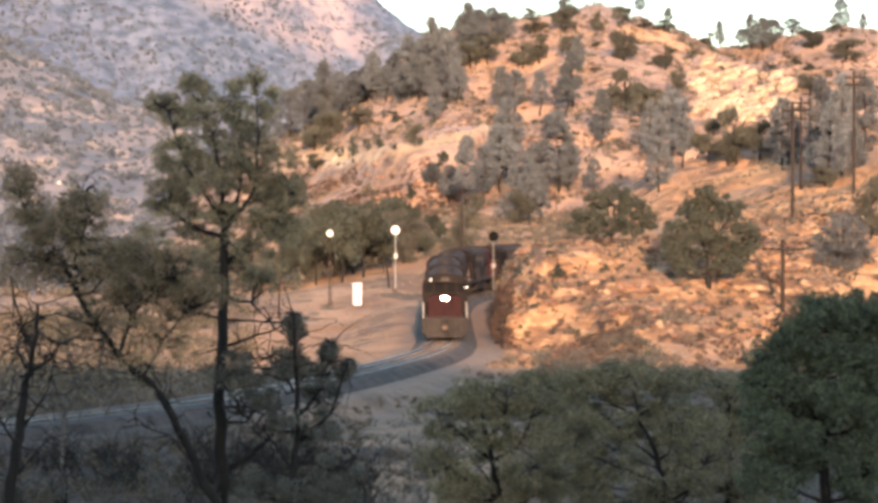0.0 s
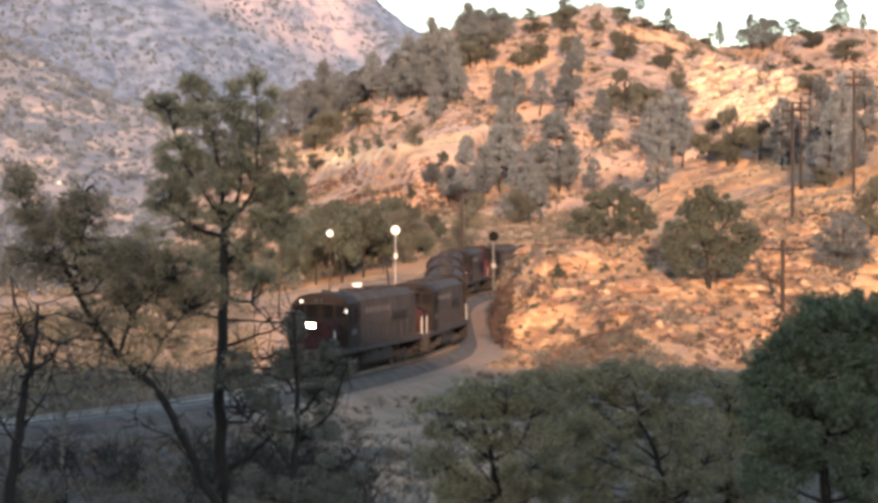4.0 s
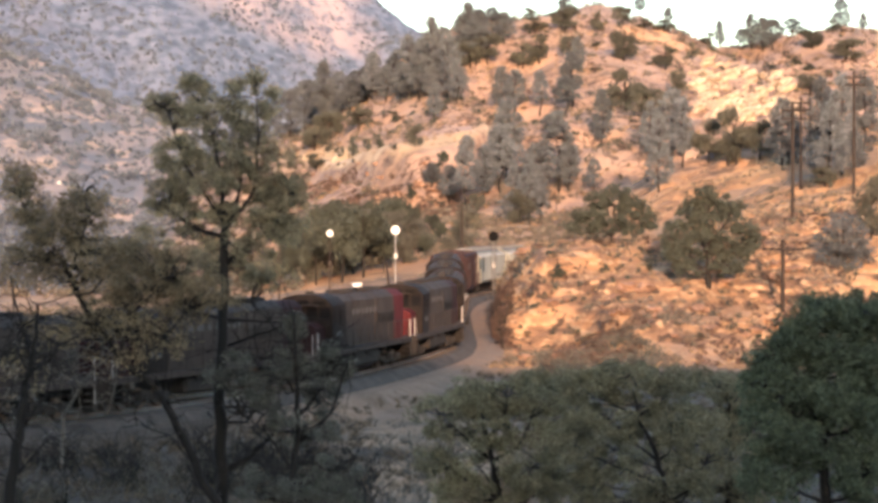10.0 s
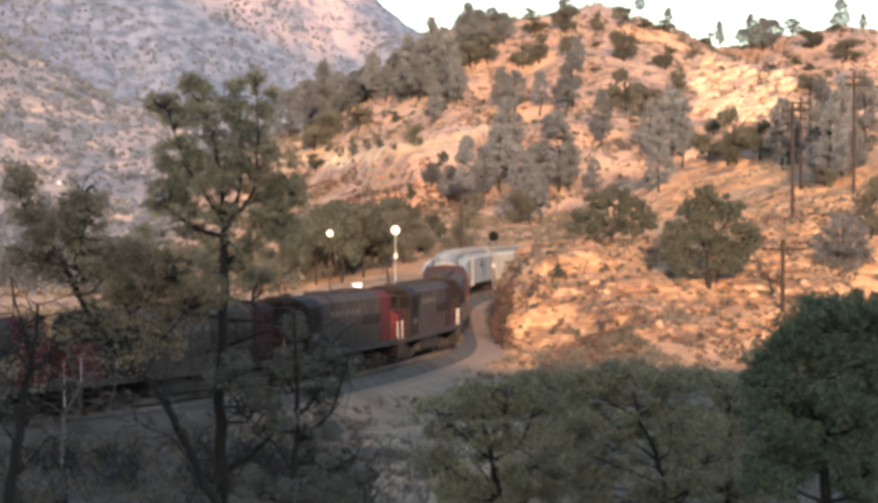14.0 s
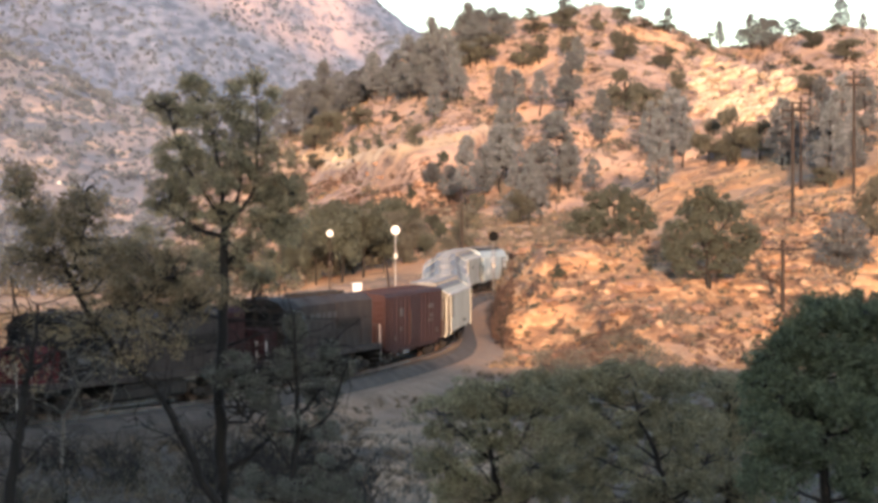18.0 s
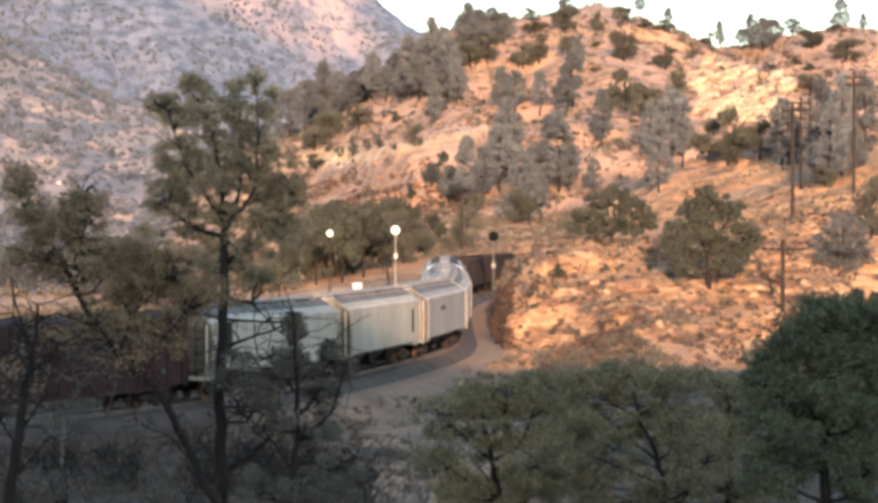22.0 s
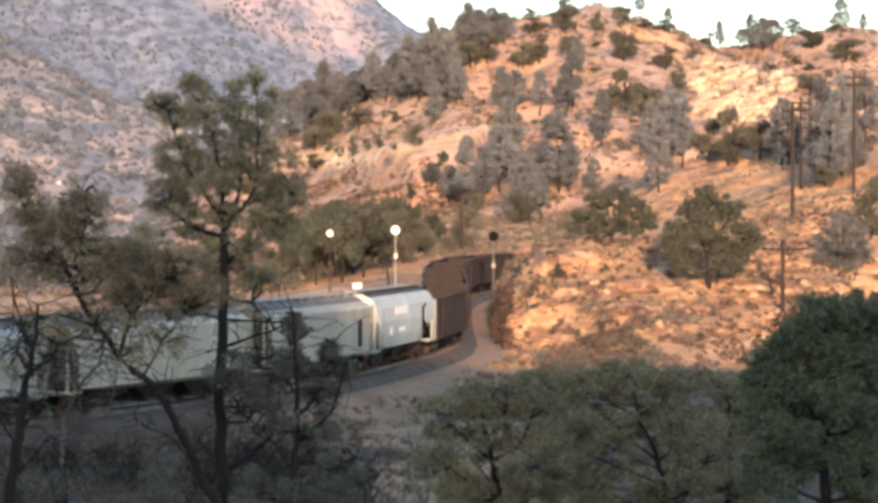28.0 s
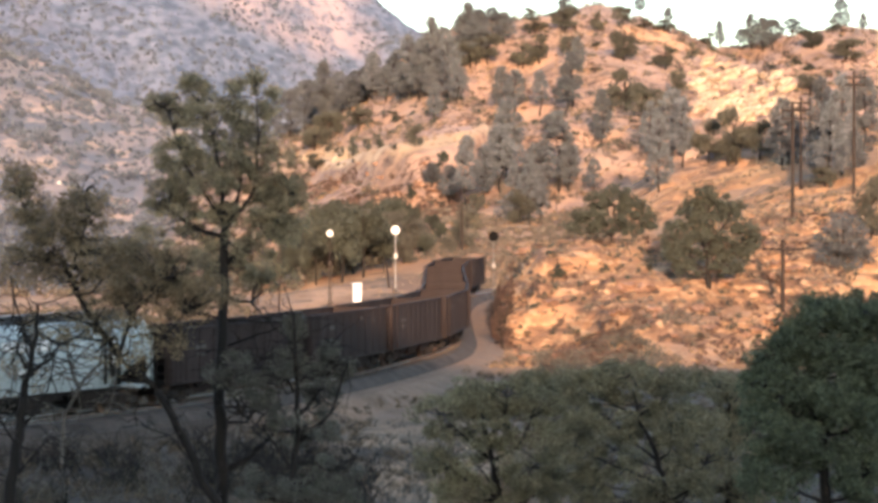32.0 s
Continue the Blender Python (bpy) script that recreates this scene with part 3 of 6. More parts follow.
        j = int(np.clip(np.searchsorted([p[2] for p in st], c[2] - 0.35 * rx) - 0, 1, len(st) - 2))
        p = np.array(st[j])
        r0 = trunk_r * (0.42 - 0.2 * j / len(st))
        tubes.append((wander(rng, p, c, 0.04 * rx, 4, 0.05 * rx), [r0 * (1 - 0.2 * i) + 0.01 for i in range(5)]))
    for k in range(twigs):
        c = np.array(cs[rng.integers(0, clumps)])
        d = rng.normal(0, 1, 3)
        e = c + d / np.linalg.norm(d) * clump_r * 1.8
        tubes.append((wander(rng, c, e, 0.1, 3), [0.022, 0.018, 0.014, 0.006]))
    if tubes:
        tagged(part("branchwork", wood_mesh("branchwork", tubes, MAT["bark"], 5), None, t), kind="stuff")
    part("crown", leaf_mesh("crown", rng, cs, rs, per, leaf, mat, flat, needle), None, t)
    return t
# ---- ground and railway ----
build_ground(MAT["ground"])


def track_frame(s):
    p, q = on_track(s - 0.3), on_track(s + 0.3)
    t = (q - p) / np.hypot(*(q - p))
    return on_track(s), t, np.array([-t[1], t[0]])


def strip(name, profile, s0, s1, step, mat):
    """Sweeps an open or closed (offset, z) profile along the railway."""
    verts, faces = [], []
    n, m = len(profile), 0
    for s in np.arange(s0, s1, step):
        p, t, nrm = track_frame(s)
        verts += [(p[0] + nrm[0] * o, p[1] + nrm[1] * o, z + float(track_z(p[1]))) for o, z in profile]
        m += 1
    for i in range(m - 1):
        for k in range(n - 1):
            faces.append((i * n + k, i * n + k + 1, (i + 1) * n + k + 1, (i + 1) * n + k))
    return mesh_from(name, verts, faces, mat)


S_FAR, S_NEAR = 690.0, 1010.0
railway = thing("railway_track", "single curving railway track on grey ballast", "railway", kind="structure")
part("ballast", strip("ballast", [(-2.5, -0.85), (-1.7, -0.26), (-1.35, -0.19), (1.35, -0.19), (1.7, -0.26), (2.5, -0.85)], S_FAR, S_NEAR, 1.0, MAT["ballast"]), None, railway, "bed of crushed grey stone")
for o in (-0.7525, 0.7525):
    part("rail", strip("rail", [(o - 0.07, -0.17), (o - 0.02, -0.14), (o - 0.036, -0.03), (o - 0.036, 0.0), (o + 0.036, 0.0), (o + 0.036, -0.03), (o + 0.02, -0.14), (o + 0.07, -0.17)], S_FAR, S_NEAR, 1.0, MAT["rail"]), None, railway, "worn steel rail")


# ties, one by one, along the stretch that shows
tie_mesh = mesh_from("tie", [(x, y, z) for z in (-0.30, -0.165) for x, y in ((-0.11, -1.3), (0.11, -1.3), (0.11, 1.3), (-0.11, 1.3))],
                     [(3, 2, 1, 0), (4, 5, 6, 7), (0, 1, 5, 4), (1, 2, 6, 5), (2, 3, 7, 6), (3, 0, 4, 7)], MAT["tie"])
for k in range(300):
    p_, t_, n_ = track_frame(727.6 + 0.53 * k)
    tie = new("tie", tie_mesh)
    tie.parent = railway
    tie.matrix_basis = pose(p_[0], p_[1], float(track_z(p_[1])) + 0.012 * math.sin(k * 7.3), 0, 0, math.degrees(math.atan2(t_[1], t_[0])) + 1.2 * math.sin(k * 3.1))


# graded dirt track along the hill's ledge
def dirt_track(points, widths):
    mid = smooth_line(points, 0.8)
    grad = np.gradient(mid, axis=0)
    nrm = np.column_stack([-grad[:, 1], grad[:, 0]]) / np.hypot(grad[:, 0], grad[:, 1])[:, None]
    k = np.linspace(0, 1, len(mid))
    half = np.interp(k, np.linspace(0, 1, len(widths)), widths) * (1 + 0.25 * bumps(mid[:, 0], mid[:, 1], 4.0, 91, 2))
    across = np.linspace(-1, 1, 9)
    x = mid[:, :1] + nrm[:, :1] * half[:, None] * across
    y = mid[:, 1:] + nrm[:, 1:] * half[:, None] * across
    z = height(x, y) + 0.55 * (1 - across ** 4) - 0.25
    n = len(across)
    faces = [(i * n + j, (i + 1) * n + j, (i + 1) * n + j + 1, i * n + j + 1) for i in range(len(mid) - 1) for j in range(n - 1)]
    me = mesh_from("dirt_track", np.column_stack([x.ravel(), y.ravel(), z.ravel()]), faces, MAT["pale_soil"], True)
    return tagged(new("dirt_track", me), "pale graded dirt track along the hillside ledge", "dirt track", kind="structure")


dirt_track(BENCH + [0, 11.5], [1.2, 2.4, 3.0, 3.2, 3.2, 3.2, 3.2, 3.2, 3.2, 2.6, 1.0])
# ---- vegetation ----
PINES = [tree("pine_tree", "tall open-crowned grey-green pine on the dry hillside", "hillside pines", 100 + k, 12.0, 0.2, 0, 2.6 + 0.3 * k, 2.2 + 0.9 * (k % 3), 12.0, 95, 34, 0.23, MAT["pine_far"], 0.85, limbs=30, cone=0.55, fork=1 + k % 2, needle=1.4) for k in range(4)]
OAKS = [tree("oak_tree", "rounded dusty green live oak on the dry hillside", "hillside oaks", 200 + k, 6.0, 0.2, 0, 2.8 + 0.25 * k, 0.5 + 0.3 * k, 6.0, 105, 54, 0.15, MAT["oak_hill"], 0.75, limbs=22, fork=3) for k in range(3)]
SCRUBS = [tree("scrub_oak", "sparse grey-brown scrub oak beside the line", "lineside oaks", 400 + k, 6.0, 0.12, 0, 2.6 + 0.3 * k, 0.1, 6.0, 100, 54, 0.15, MAT["olive_scrub" if k else "oak"], 0.8, limbs=20, fork=4, twigs=30) for k in range(2)]
CEDARS = [tree("juniper_shrub", "small upright dark shrub on bare orange slope", "hillside shrubs", 300 + k, 3.0, 0.07, 0, 0.9 + 0.3 * k, 0.1, 3.0, 30, 30, 0.13, MAT["oak"], 0.4, limbs=8) for k in range(3)]
used = set()


def plant(protos, proto_h, spots, seed, widen=1.0):
    rng = np.random.default_rng(seed)
    for x, y, h, *wide in spots:
        p = protos[int(rng.integers(0, len(protos)))]
        w = wide[0] if wide else widen * rng.uniform(0.85, 1.15)
        if p.name not in used:
            used.add(p.name)
            s = h / proto_h
            p.matrix_basis = pose(x, y, ground_z(x, y) - 0.05, 0, 0, rng.uniform(0, 360)) @ Matrix.Diagonal((s * w, s * w, s, 1))
        else:
            made = copy_thing(p, Matrix())
            s = h / proto_h
            made.matrix_basis = pose(x, y, ground_z(x, y) - 0.05, 0, 0, rng.uniform(0, 360)) @ Matrix.Diagonal((s * w, s * w, s, 1))


# places in plan (x, y), heights in metres and relative widths: the hill's pines, its oaks and its small shrubs
plant(PINES, 12.0, [
    (-24.6, 536, 13.6, 0.90), (-29.1, 548, 10.7, 1.48), (-31.5, 532, 10.3, 1.50), (-21.6, 544, 9.2, 1.53), (-13.7, 519, 9.5, 1.25), (-17.1, 532, 7.6, 1.96),
    (-10.7, 510, 7.3, 1.60), (-7.6, 502, 6.0, 1.55), (-6.2, 501, 12.5, 0.91), (-3.9, 492, 10.1, 1.37), (-1.7, 488, 16.9, 0.75), (-0.8, 462, 7.4, 1.03), (1.7, 486, 12.1, 1.12),
    (3.4, 479, 8.3, 1.31), (6.1, 508, 11.8, 0.98), (4.5, 508, 9.9, 1.16), (8.1, 507, 10.4, 1.11), (11.1, 518, 7.6, 1.55), (0.7, 506, 10.1, 1.29), (-3.3, 508, 7.9, 1.66),
    (-9.0, 514, 7.4, 1.57), (7.4, 506, 9.0, 1.45), (13.4, 519, 6.4, 2.11), (-23.2, 538, 8.4, 1.66), (-27.9, 559, 6.8, 2.11), (-18.8, 532, 7.1, 1.78), (-15.2, 530, 7.7, 1.65),
    (11.7, 474, 7.8, 1.26), (14.2, 470, 7.7, 1.45), (18.7, 465, 8.2, 0.88), (24.7, 466, 10.3, 1.03), (23.3, 460, 6.5, 1.82), (26.9, 416, 9.4, 0.96), (27.1, 492, 6.8, 1.20),
    (31.3, 338, 10.4, 1.18), (28.1, 322, 10.4, 0.67), (32.2, 333, 8.9, 0.89), (10.8, 401, 12.7, 1.21), (9.5, 394, 10.3, 1.18), (18.7, 394, 12.4, 1.09), (18.6, 418, 4.2, 2.17),
    (12.8, 358, 9.7, 1.11), (7.5, 394, 7.2, 1.64), (4.1, 384, 11.9, 0.70), (-1.1, 402, 4.0, 2.07), (20.3, 394, 8.4, 1.16), (24.0, 391, 5.2, 1.16), (15.4, 394, 7.9, 1.29),
    (1.6, 398, 5.9, 1.46), (6.8, 393, 4.5, 1.88), (11.3, 360, 8.0, 1.26), (14.6, 362, 7.1, 0.95), (43.1, 316, 8.3, 1.14), (43.6, 314, 6.4, 1.28), (46.5, 306, 11.1, 0.83),
    (48.1, 301, 11.9, 0.86), (51.3, 304, 10.4, 0.91), (45.4, 292, 9.6, 0.89), (48.5, 294, 5.1, 1.49), (44.4, 296, 5.3, 1.22), (33.5, 400, 9.3, 0.89), (44.0, 551, 4.2, 1.50),
    (49.0, 539, 5.3, 0.95), (61.7, 553, 5.9, 1.07), (66.4, 550, 4.4, 1.81), (70.3, 546, 7.3, 1.55), (68.0, 548, 7.6, 1.13), (72.2, 546, 6.6, 1.89), (77.8, 554, 3.7, 2.95),
    (87.7, 550, 7.8, 1.02), (91.6, 544, 4.1, 1.23), (26.9, 534, 6.1, 1.82), (-1.5, 497, 8.3, 1.55), (-5.4, 496, 6.4, 1.84)], 1)
plant(OAKS, 6.0, [
    (-22.1, 512, 5.9, 1.15), (-25.2, 510, 4.8, 1.33), (-15.8, 497, 4.5, 1.27), (-4.0, 416, 3.9, 0.90), (-23.2, 476, 3.4, 1.62), (9.7, 506, 6.2, 0.95), (20.2, 560, 2.2, 1.56),
    (20.2, 532, 3.8, 1.56), (26.5, 528, 5.9, 0.92), (33.1, 528, 4.9, 0.62), (25.9, 504, 4.1, 1.03), (16.9, 506, 5.4, 0.96), (20.1, 506, 6.1, 0.85), (36.5, 498, 5.9, 1.17),
    (44.7, 498, 4.7, 1.29), (39.1, 536, 4.1, 1.12), (43.8, 537, 2.4, 1.60), (48.1, 538, 2.4, 2.30), (33.7, 453, 7.9, 0.82), (35.8, 437, 6.5, 0.99), (45.1, 476, 4.2, 0.95),
    (35.6, 332, 5.9, 0.82), (38.7, 327, 7.4, 0.85), (41.3, 324, 5.4, 0.80), (71.1, 487, 3.0, 1.43), (51.3, 510, 3.9, 0.65), (58.3, 546, 2.9, 1.25), (79.2, 534, 4.3, 1.44),
    (85.1, 544, 3.2, 1.08), (83.6, 517, 4.5, 1.85), (5.7, 386, 2.9, 0.88), (11.6, 357, 4.9, 0.97), (36.1, 210, 5.2, 0.51), (30.4, 446, 5.0, 0.80), (6.3, 506, 5.4, 1.04),
    (37.7, 328, 4.1, 1.07), (0.6, 470, 2.1, 1.50), (44.8, 292, 2.5, 1.21)], 4)
plant(CEDARS, 3.0, [
    (-10.1, 494, 1.6, 1.60), (-8.2, 481, 2.6, 1.33), (-21.7, 497, 2.1, 1.19), (-19.2, 481, 2.5, 0.87), (-16.2, 475, 5.1, 0.58), (-12.5, 439, 2.7, 0.90), (-11.1, 462, 3.7, 0.74),
    (-7.4, 420, 1.4, 1.78), (-15.1, 445, 0.8, 1.67), (-18.3, 458, 0.7, 1.71), (8.1, 475, 1.4, 1.85), (12.1, 554, 2.2, 1.19), (16.8, 562, 1.8, 1.05), (32.3, 516, 1.6, 1.90),
    (30.1, 490, 1.3, 1.89), (28.7, 528, 0.7, 2.22), (0.6, 406, 3.4, 0.84), (-4.4, 401, 2.9, 0.97), (67.9, 516, 1.5, 2.67), (73.0, 516, 2.3, 1.33), (75.4, 512, 1.7, 2.84),
    (57.3, 509, 1.1, 1.73), (33.5, 435, 0.9, 2.07), (9.6, 200, 1.3, 1.60), (9.0, 202, 0.6, 2.48), (13.1, 199, 0.9, 1.47), (16.6, 198, 1.3, 0.89), (86.4, 542, 1.0, 1.67),
    (27.4, 332, 0.6, 1.67), (9.9, 462, 1.5, 1.24), (-0.9, 462, 1.6, 1.50), (57.9, 476, 1.1, 1.60)], 8)
# beside the line, and in the side valley
plant(SCRUBS, 6.0, [(-24.9, 325, 4.8), (-21.4, 316, 3.9), (-17.6, 312, 5.3), (-15.0, 308, 7.3), (-11.7, 302, 8.1), (-9.1, 304, 8.4), (-6.8, 308, 5.6), (-4.5, 317, 4.4), (-1.7, 322, 3.0), (1.2, 328, 2.6), (4.1, 332, 2.4), (-13.7, 316, 9.0), (-10.7, 312, 9.2)], 16, 0.9)
plant(SCRUBS, 6.0, [(-12.8, 316, 9.0), (-9.3, 321, 8.6), (-16.0, 314, 7.5), (-6.2, 330, 6.6), (-11.8, 333, 6.7), (-18.5, 316, 6.0), (-3.8, 345, 4.7), (-21.3, 316, 5.6), (-24.5, 326, 5.9), (-27.0, 305, 5.5)], 9, 0.8)
plant(SCRUBS, 6.0, [(-14.5, 330, 8.4), (-10.5, 334, 8.0), (-7.8, 328, 6.6), (-5.0, 334, 5.8), (-2.4, 330, 3.4), (0.2, 336, 3.0), (2.6, 338, 2.6), (-1.0, 350, 2.8), (-4.5, 352, 3.6), (-9.0, 350, 5.6), (-13.5, 348, 6.0), (-17.0, 340, 7.4), (3.8, 350, 4.6), (-20.0, 332, 7.0), (-6.5, 345, 6.0)], 13, 0.95)
plant(OAKS, 6.0, [(-31, 440, 4.0), (-40, 460, 5.0), (-47, 430, 5.5), (-36, 400, 5.0), (-44, 380, 4.6), (-30, 360, 4.5)], 10)


# ---- ground cover that nobody could count ----
def scatter(name, label, seed, n, u0, u1, y0, y1, r0, r1, per, leaf, mat, clear=4.0, keep=None, flat=0.7, lift=0.45, needle=1.0):
    """Clumps of leaves spread over the ground between two bearings and two distances, as one object."""
    rng = np.random.default_rng(seed)
    y = np.sqrt(rng.uniform(y0 * y0, y1 * y1, n))
    x = rng.uniform(u0, u1, n) / 4500 * y
    ok = np.abs(track_distance(x, y)) > clear
    if keep:
        ok &= keep(x, y)
    x, y = x[ok], y[ok]
    r = rng.uniform(r0, r1, len(x)) * rng.uniform(0.6, 1.0, len(x))
    c = np.column_stack([x, y, height(x, y) + r * lift])
    me = leaf_mesh(name, rng, c, r, per, leaf, MAT[mat], flat, needle)
    return tagged(new(name, me), label, "scrub", kind="stuff")


patchy = lambda size, seed, cut: (lambda x, y: bumps(x, y, size, seed, 3) > cut)
open_slope = lambda size, seed, cut: (lambda x, y: (bumps(x, y, size, seed, 3) > cut) & ~((x < 8) & (x > -32) & (np.abs(y - np.interp(x, BENCH[:, 0], BENCH[:, 1]) - 12) < 20)))
scatter("mountain_scrub", "grey-green scrub covering the distant mountain", 21, 9000, -900, 60, 1300, 2900, 0.9, 3.2, 8, 0.9, "hazed_scrub", keep=patchy(60, 61, -0.1))
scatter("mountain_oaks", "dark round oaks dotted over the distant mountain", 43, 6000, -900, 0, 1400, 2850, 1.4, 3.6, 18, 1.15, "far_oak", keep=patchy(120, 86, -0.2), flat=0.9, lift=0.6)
scatter("foothill_scrub", "grey scrub on the mountain foot", 33, 3500, -900, -300, 1200, 1900, 1.5, 3.4, 16, 0.9, "hazed_scrub", keep=patchy(90, 72, -0.4))
scatter("valley_scrub", "hazed grey scrub on the slopes across the valley", 22, 3600, -860, -180, 560, 1350, 0.7, 2.4, 22, 0.5, "valley_leaf", keep=patchy(70, 62, -0.45))
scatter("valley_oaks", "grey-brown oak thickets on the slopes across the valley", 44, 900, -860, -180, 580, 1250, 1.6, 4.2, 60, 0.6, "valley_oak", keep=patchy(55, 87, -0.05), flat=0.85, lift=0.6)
scatter("valley_brush", "grey brush in the side valley", 23, 1500, -860, -250, 300, 640, 0.7, 1.9, 22, 0.42, "scrub", keep=patchy(30, 63, -0.15))
scatter("hillside_scrub", "low dry scrub dotted over the orange hill", 24, 3000, -300, 800, 345, 580, 0.35, 1.15, 16, 0.24, "scrub", keep=open_slope(26, 64, -0.15))
scatter("hillside_shrubs", "small dusty oak shrubs over the hill", 40, 460, -250, 800, 380, 570, 0.6, 1.7, 46, 0.22, "oak", keep=open_slope(34, 84, -0.1))
scatter("hillside_red_brush", "rusty brown brush over the hill", 41, 900, -250, 800, 380, 570, 0.5, 1.5, 26, 0.22, "rust_leaf", keep=open_slope(24, 85, -0.05))
scatter("hillside_grass", "dry straw tufts over the hill", 25, 3200, -300, 800, 330, 560, 0.25, 0.6, 9, 0.22, "straw", keep=patchy(20, 65, -0.1), flat=0.5)
scatter("knoll_grass", "dry straw grass on the knoll", 26, 6500, 90, 800, 165, 330, 0.15, 0.45, 6, 0.10, "straw", clear=4.6, keep=patchy(9, 66, -0.2), flat=0.6, needle=1.6)
scatter("knoll_brush", "brittle brown brush on the knoll", 27, 3800, 90, 800, 165, 330, 0.2, 0.75, 26, 0.11, "scrub", clear=4.6, keep=patchy(6, 67, 0.0))
scatter("knoll_dark_brush", "small dark brush clumps over the knoll", 42, 1700, 95, 800, 172, 320, 0.15, 0.5, 24, 0.11, "oak_hill", clear=4.6, keep=patchy(4, 79, 0.05))
scatter("lineside_brush", "dull brown brush behind the track", 28, 1000, -860, -340, 118, 260, 0.4, 1.15, 34, 0.13, "scrub", clear=5.0, keep=patchy(16, 68, -0.45))
scatter("lineside_thicket", "olive thicket behind the track", 29, 520, -860, -330, 122, 250, 0.5, 1.4, 44, 0.13, "undergrowth", clear=6.0, keep=patchy(14, 69, -0.3))
scatter("mound_grass", "short sunlit straw grass inside the curve", 30, 900, -330, 60, 175, 330, 0.10, 0.26, 5, 0.075, "straw", clear=4.2, flat=0.5, needle=1.6)
scatter("near_grass", "dead grass on the shaded near slope", 31, 4200, -900, 900, 72, 160, 0.12, 0.4, 14, 0.085, "dead_grass", clear=4.2, flat=0.8, needle=2.2, keep=lambda x, y: ~((x > -3.4) & (x < 1.5) & (bumps(x, y, 6, 95, 2) < 0.25)))
scatter("near_brush", "grey brush on the shaded near slope", 32, 420, -900, 900, 80, 150, 0.3, 0.8, 40, 0.08, "scrub", clear=5.0, keep=patchy(12, 70, 0.0))


scatter("bank_shrubs", "small dark shrubs dotted over the bank", 38, 620, 110, 760, 172, 260, 0.2, 0.55, 30, 0.11, "oak", clear=5.0, keep=patchy(7, 77, 0.0))
scatter("bank_dead_brush", "dry reddish brush in the bank's gullies", 39, 2200, 100, 760, 168, 230, 0.15, 0.55, 22, 0.10, "rust_leaf", clear=5.0, keep=patchy(5, 78, 0.05))
scatter("bank_foot_brush", "tangled brown brush along the foot of the bank", 34, 200, 185, 390, 162, 180, 0.3, 0.8, 46, 0.10, "olive_scrub", clear=5.2, keep=patchy(8, 73, -0.2))
scatter("bank_foot_scrub", "grey scrub along the foot of the bank", 35, 230, 185, 430, 162, 184, 0.3, 0.8, 46, 0.10, "scrub", clear=5.2, keep=patchy(8, 74, -0.2))
scatter("hollow_brush", "grey-brown brush filling the hollow of the bank", 45, 300, 190, 370, 166, 187, 0.25, 0.8, 40, 0.10, "rust_leaf", clear=5.0, keep=patchy(5, 92, -0.35))
scatter("nose_brush", "rusty brush on the shaded cutting face", 46, 210, 96, 135, 188, 216, 0.2, 0.6, 30, 0.10, "rust_leaf", clear=3.9, keep=patchy(4, 93, -0.2))
scatter("cutting_brush", "grey brush beyond the cutting", 36, 1300, -30, 270, 285, 402, 0.35, 1.1, 26, 0.2, "scrub", clear=4.6, keep=patchy(12, 75, -0.2))
scatter("ledge_scrub", "rusty low scrub under the ledge", 37, 1500, -250, 60, 380, 455, 0.35, 1.0, 20, 0.2, "rust_leaf", keep=lambda x, y: (bumps(x, y, 14, 76, 3) > -0.15) & (y < np.interp(x, BENCH[:, 0], BENCH[:, 1]) - 1))


def bare_bushes(label, seed, n, u0, u1, y0, y1, h0, h1, mat, clear=4.6):
    """Leafless bushes: fans of thin bent twigs; each bush is a thing, six shapes share their meshes."""
    rng = np.random.default_rng(seed)
    shapes = []
    for _ in range(6):
        tubes = []
        for _k in range(13):
            d = rng.normal(0, 0.5, 2)
            path = wander(rng, (rng.normal(0, 0.1), 0, -0.1), (d[0], d[1], rng.uniform(0.5, 1.0)), 0.09, 4, 0.12)
            tubes.append((path, [0.018, 0.014, 0.010, 0.007, 0.003]))
            for q in (2, 3):
                fork = np.array(path[q]) + rng.normal(0, 0.26, 3) + [0, 0, 0.15]
                tubes.append((wander(rng, path[q], fork, 0.04, 2), [0.009, 0.007, 0.003]))
        shapes.append(wood_mesh("bare_bush", tubes, MAT[mat], 3))
    for _ in range(n):
        y = float(rng.uniform(y0, y1))
        x = float(rng.uniform(u0, u1)) / 4500 * y
        k = float(rng.uniform(h0, h1))
        if abs(track_distance(np.array([x]), np.array([y]))[0]) < clear:
            continue
        ob = new("bare_bush", shapes[int(rng.integers(0, 6))])
        ob.matrix_basis = pose(x, y, ground_z(x, y), 0, 0, float(rng.uniform(0, 360))) @ Matrix.Diagonal((k, k, k, 1))
        tagged(ob, label, "bush", "bare bushes")


bare_bushes("dark leafless bush on the shaded near slope", 51, 80, -800, -90, 84, 108, 0.7, 1.9, "bark")
bare_bushes("grey leafless bush on the shaded near slope", 52, 70, -800, 420, 84, 112, 0.6, 1.4, "pale_bark")
scatter("near_thicket", "dull olive undergrowth below the track", 53, 260, -800, -160, 84, 104, 0.3, 0.8, 46, 0.07, "undergrowth", clear=4.8, keep=patchy(7, 88, -0.1))

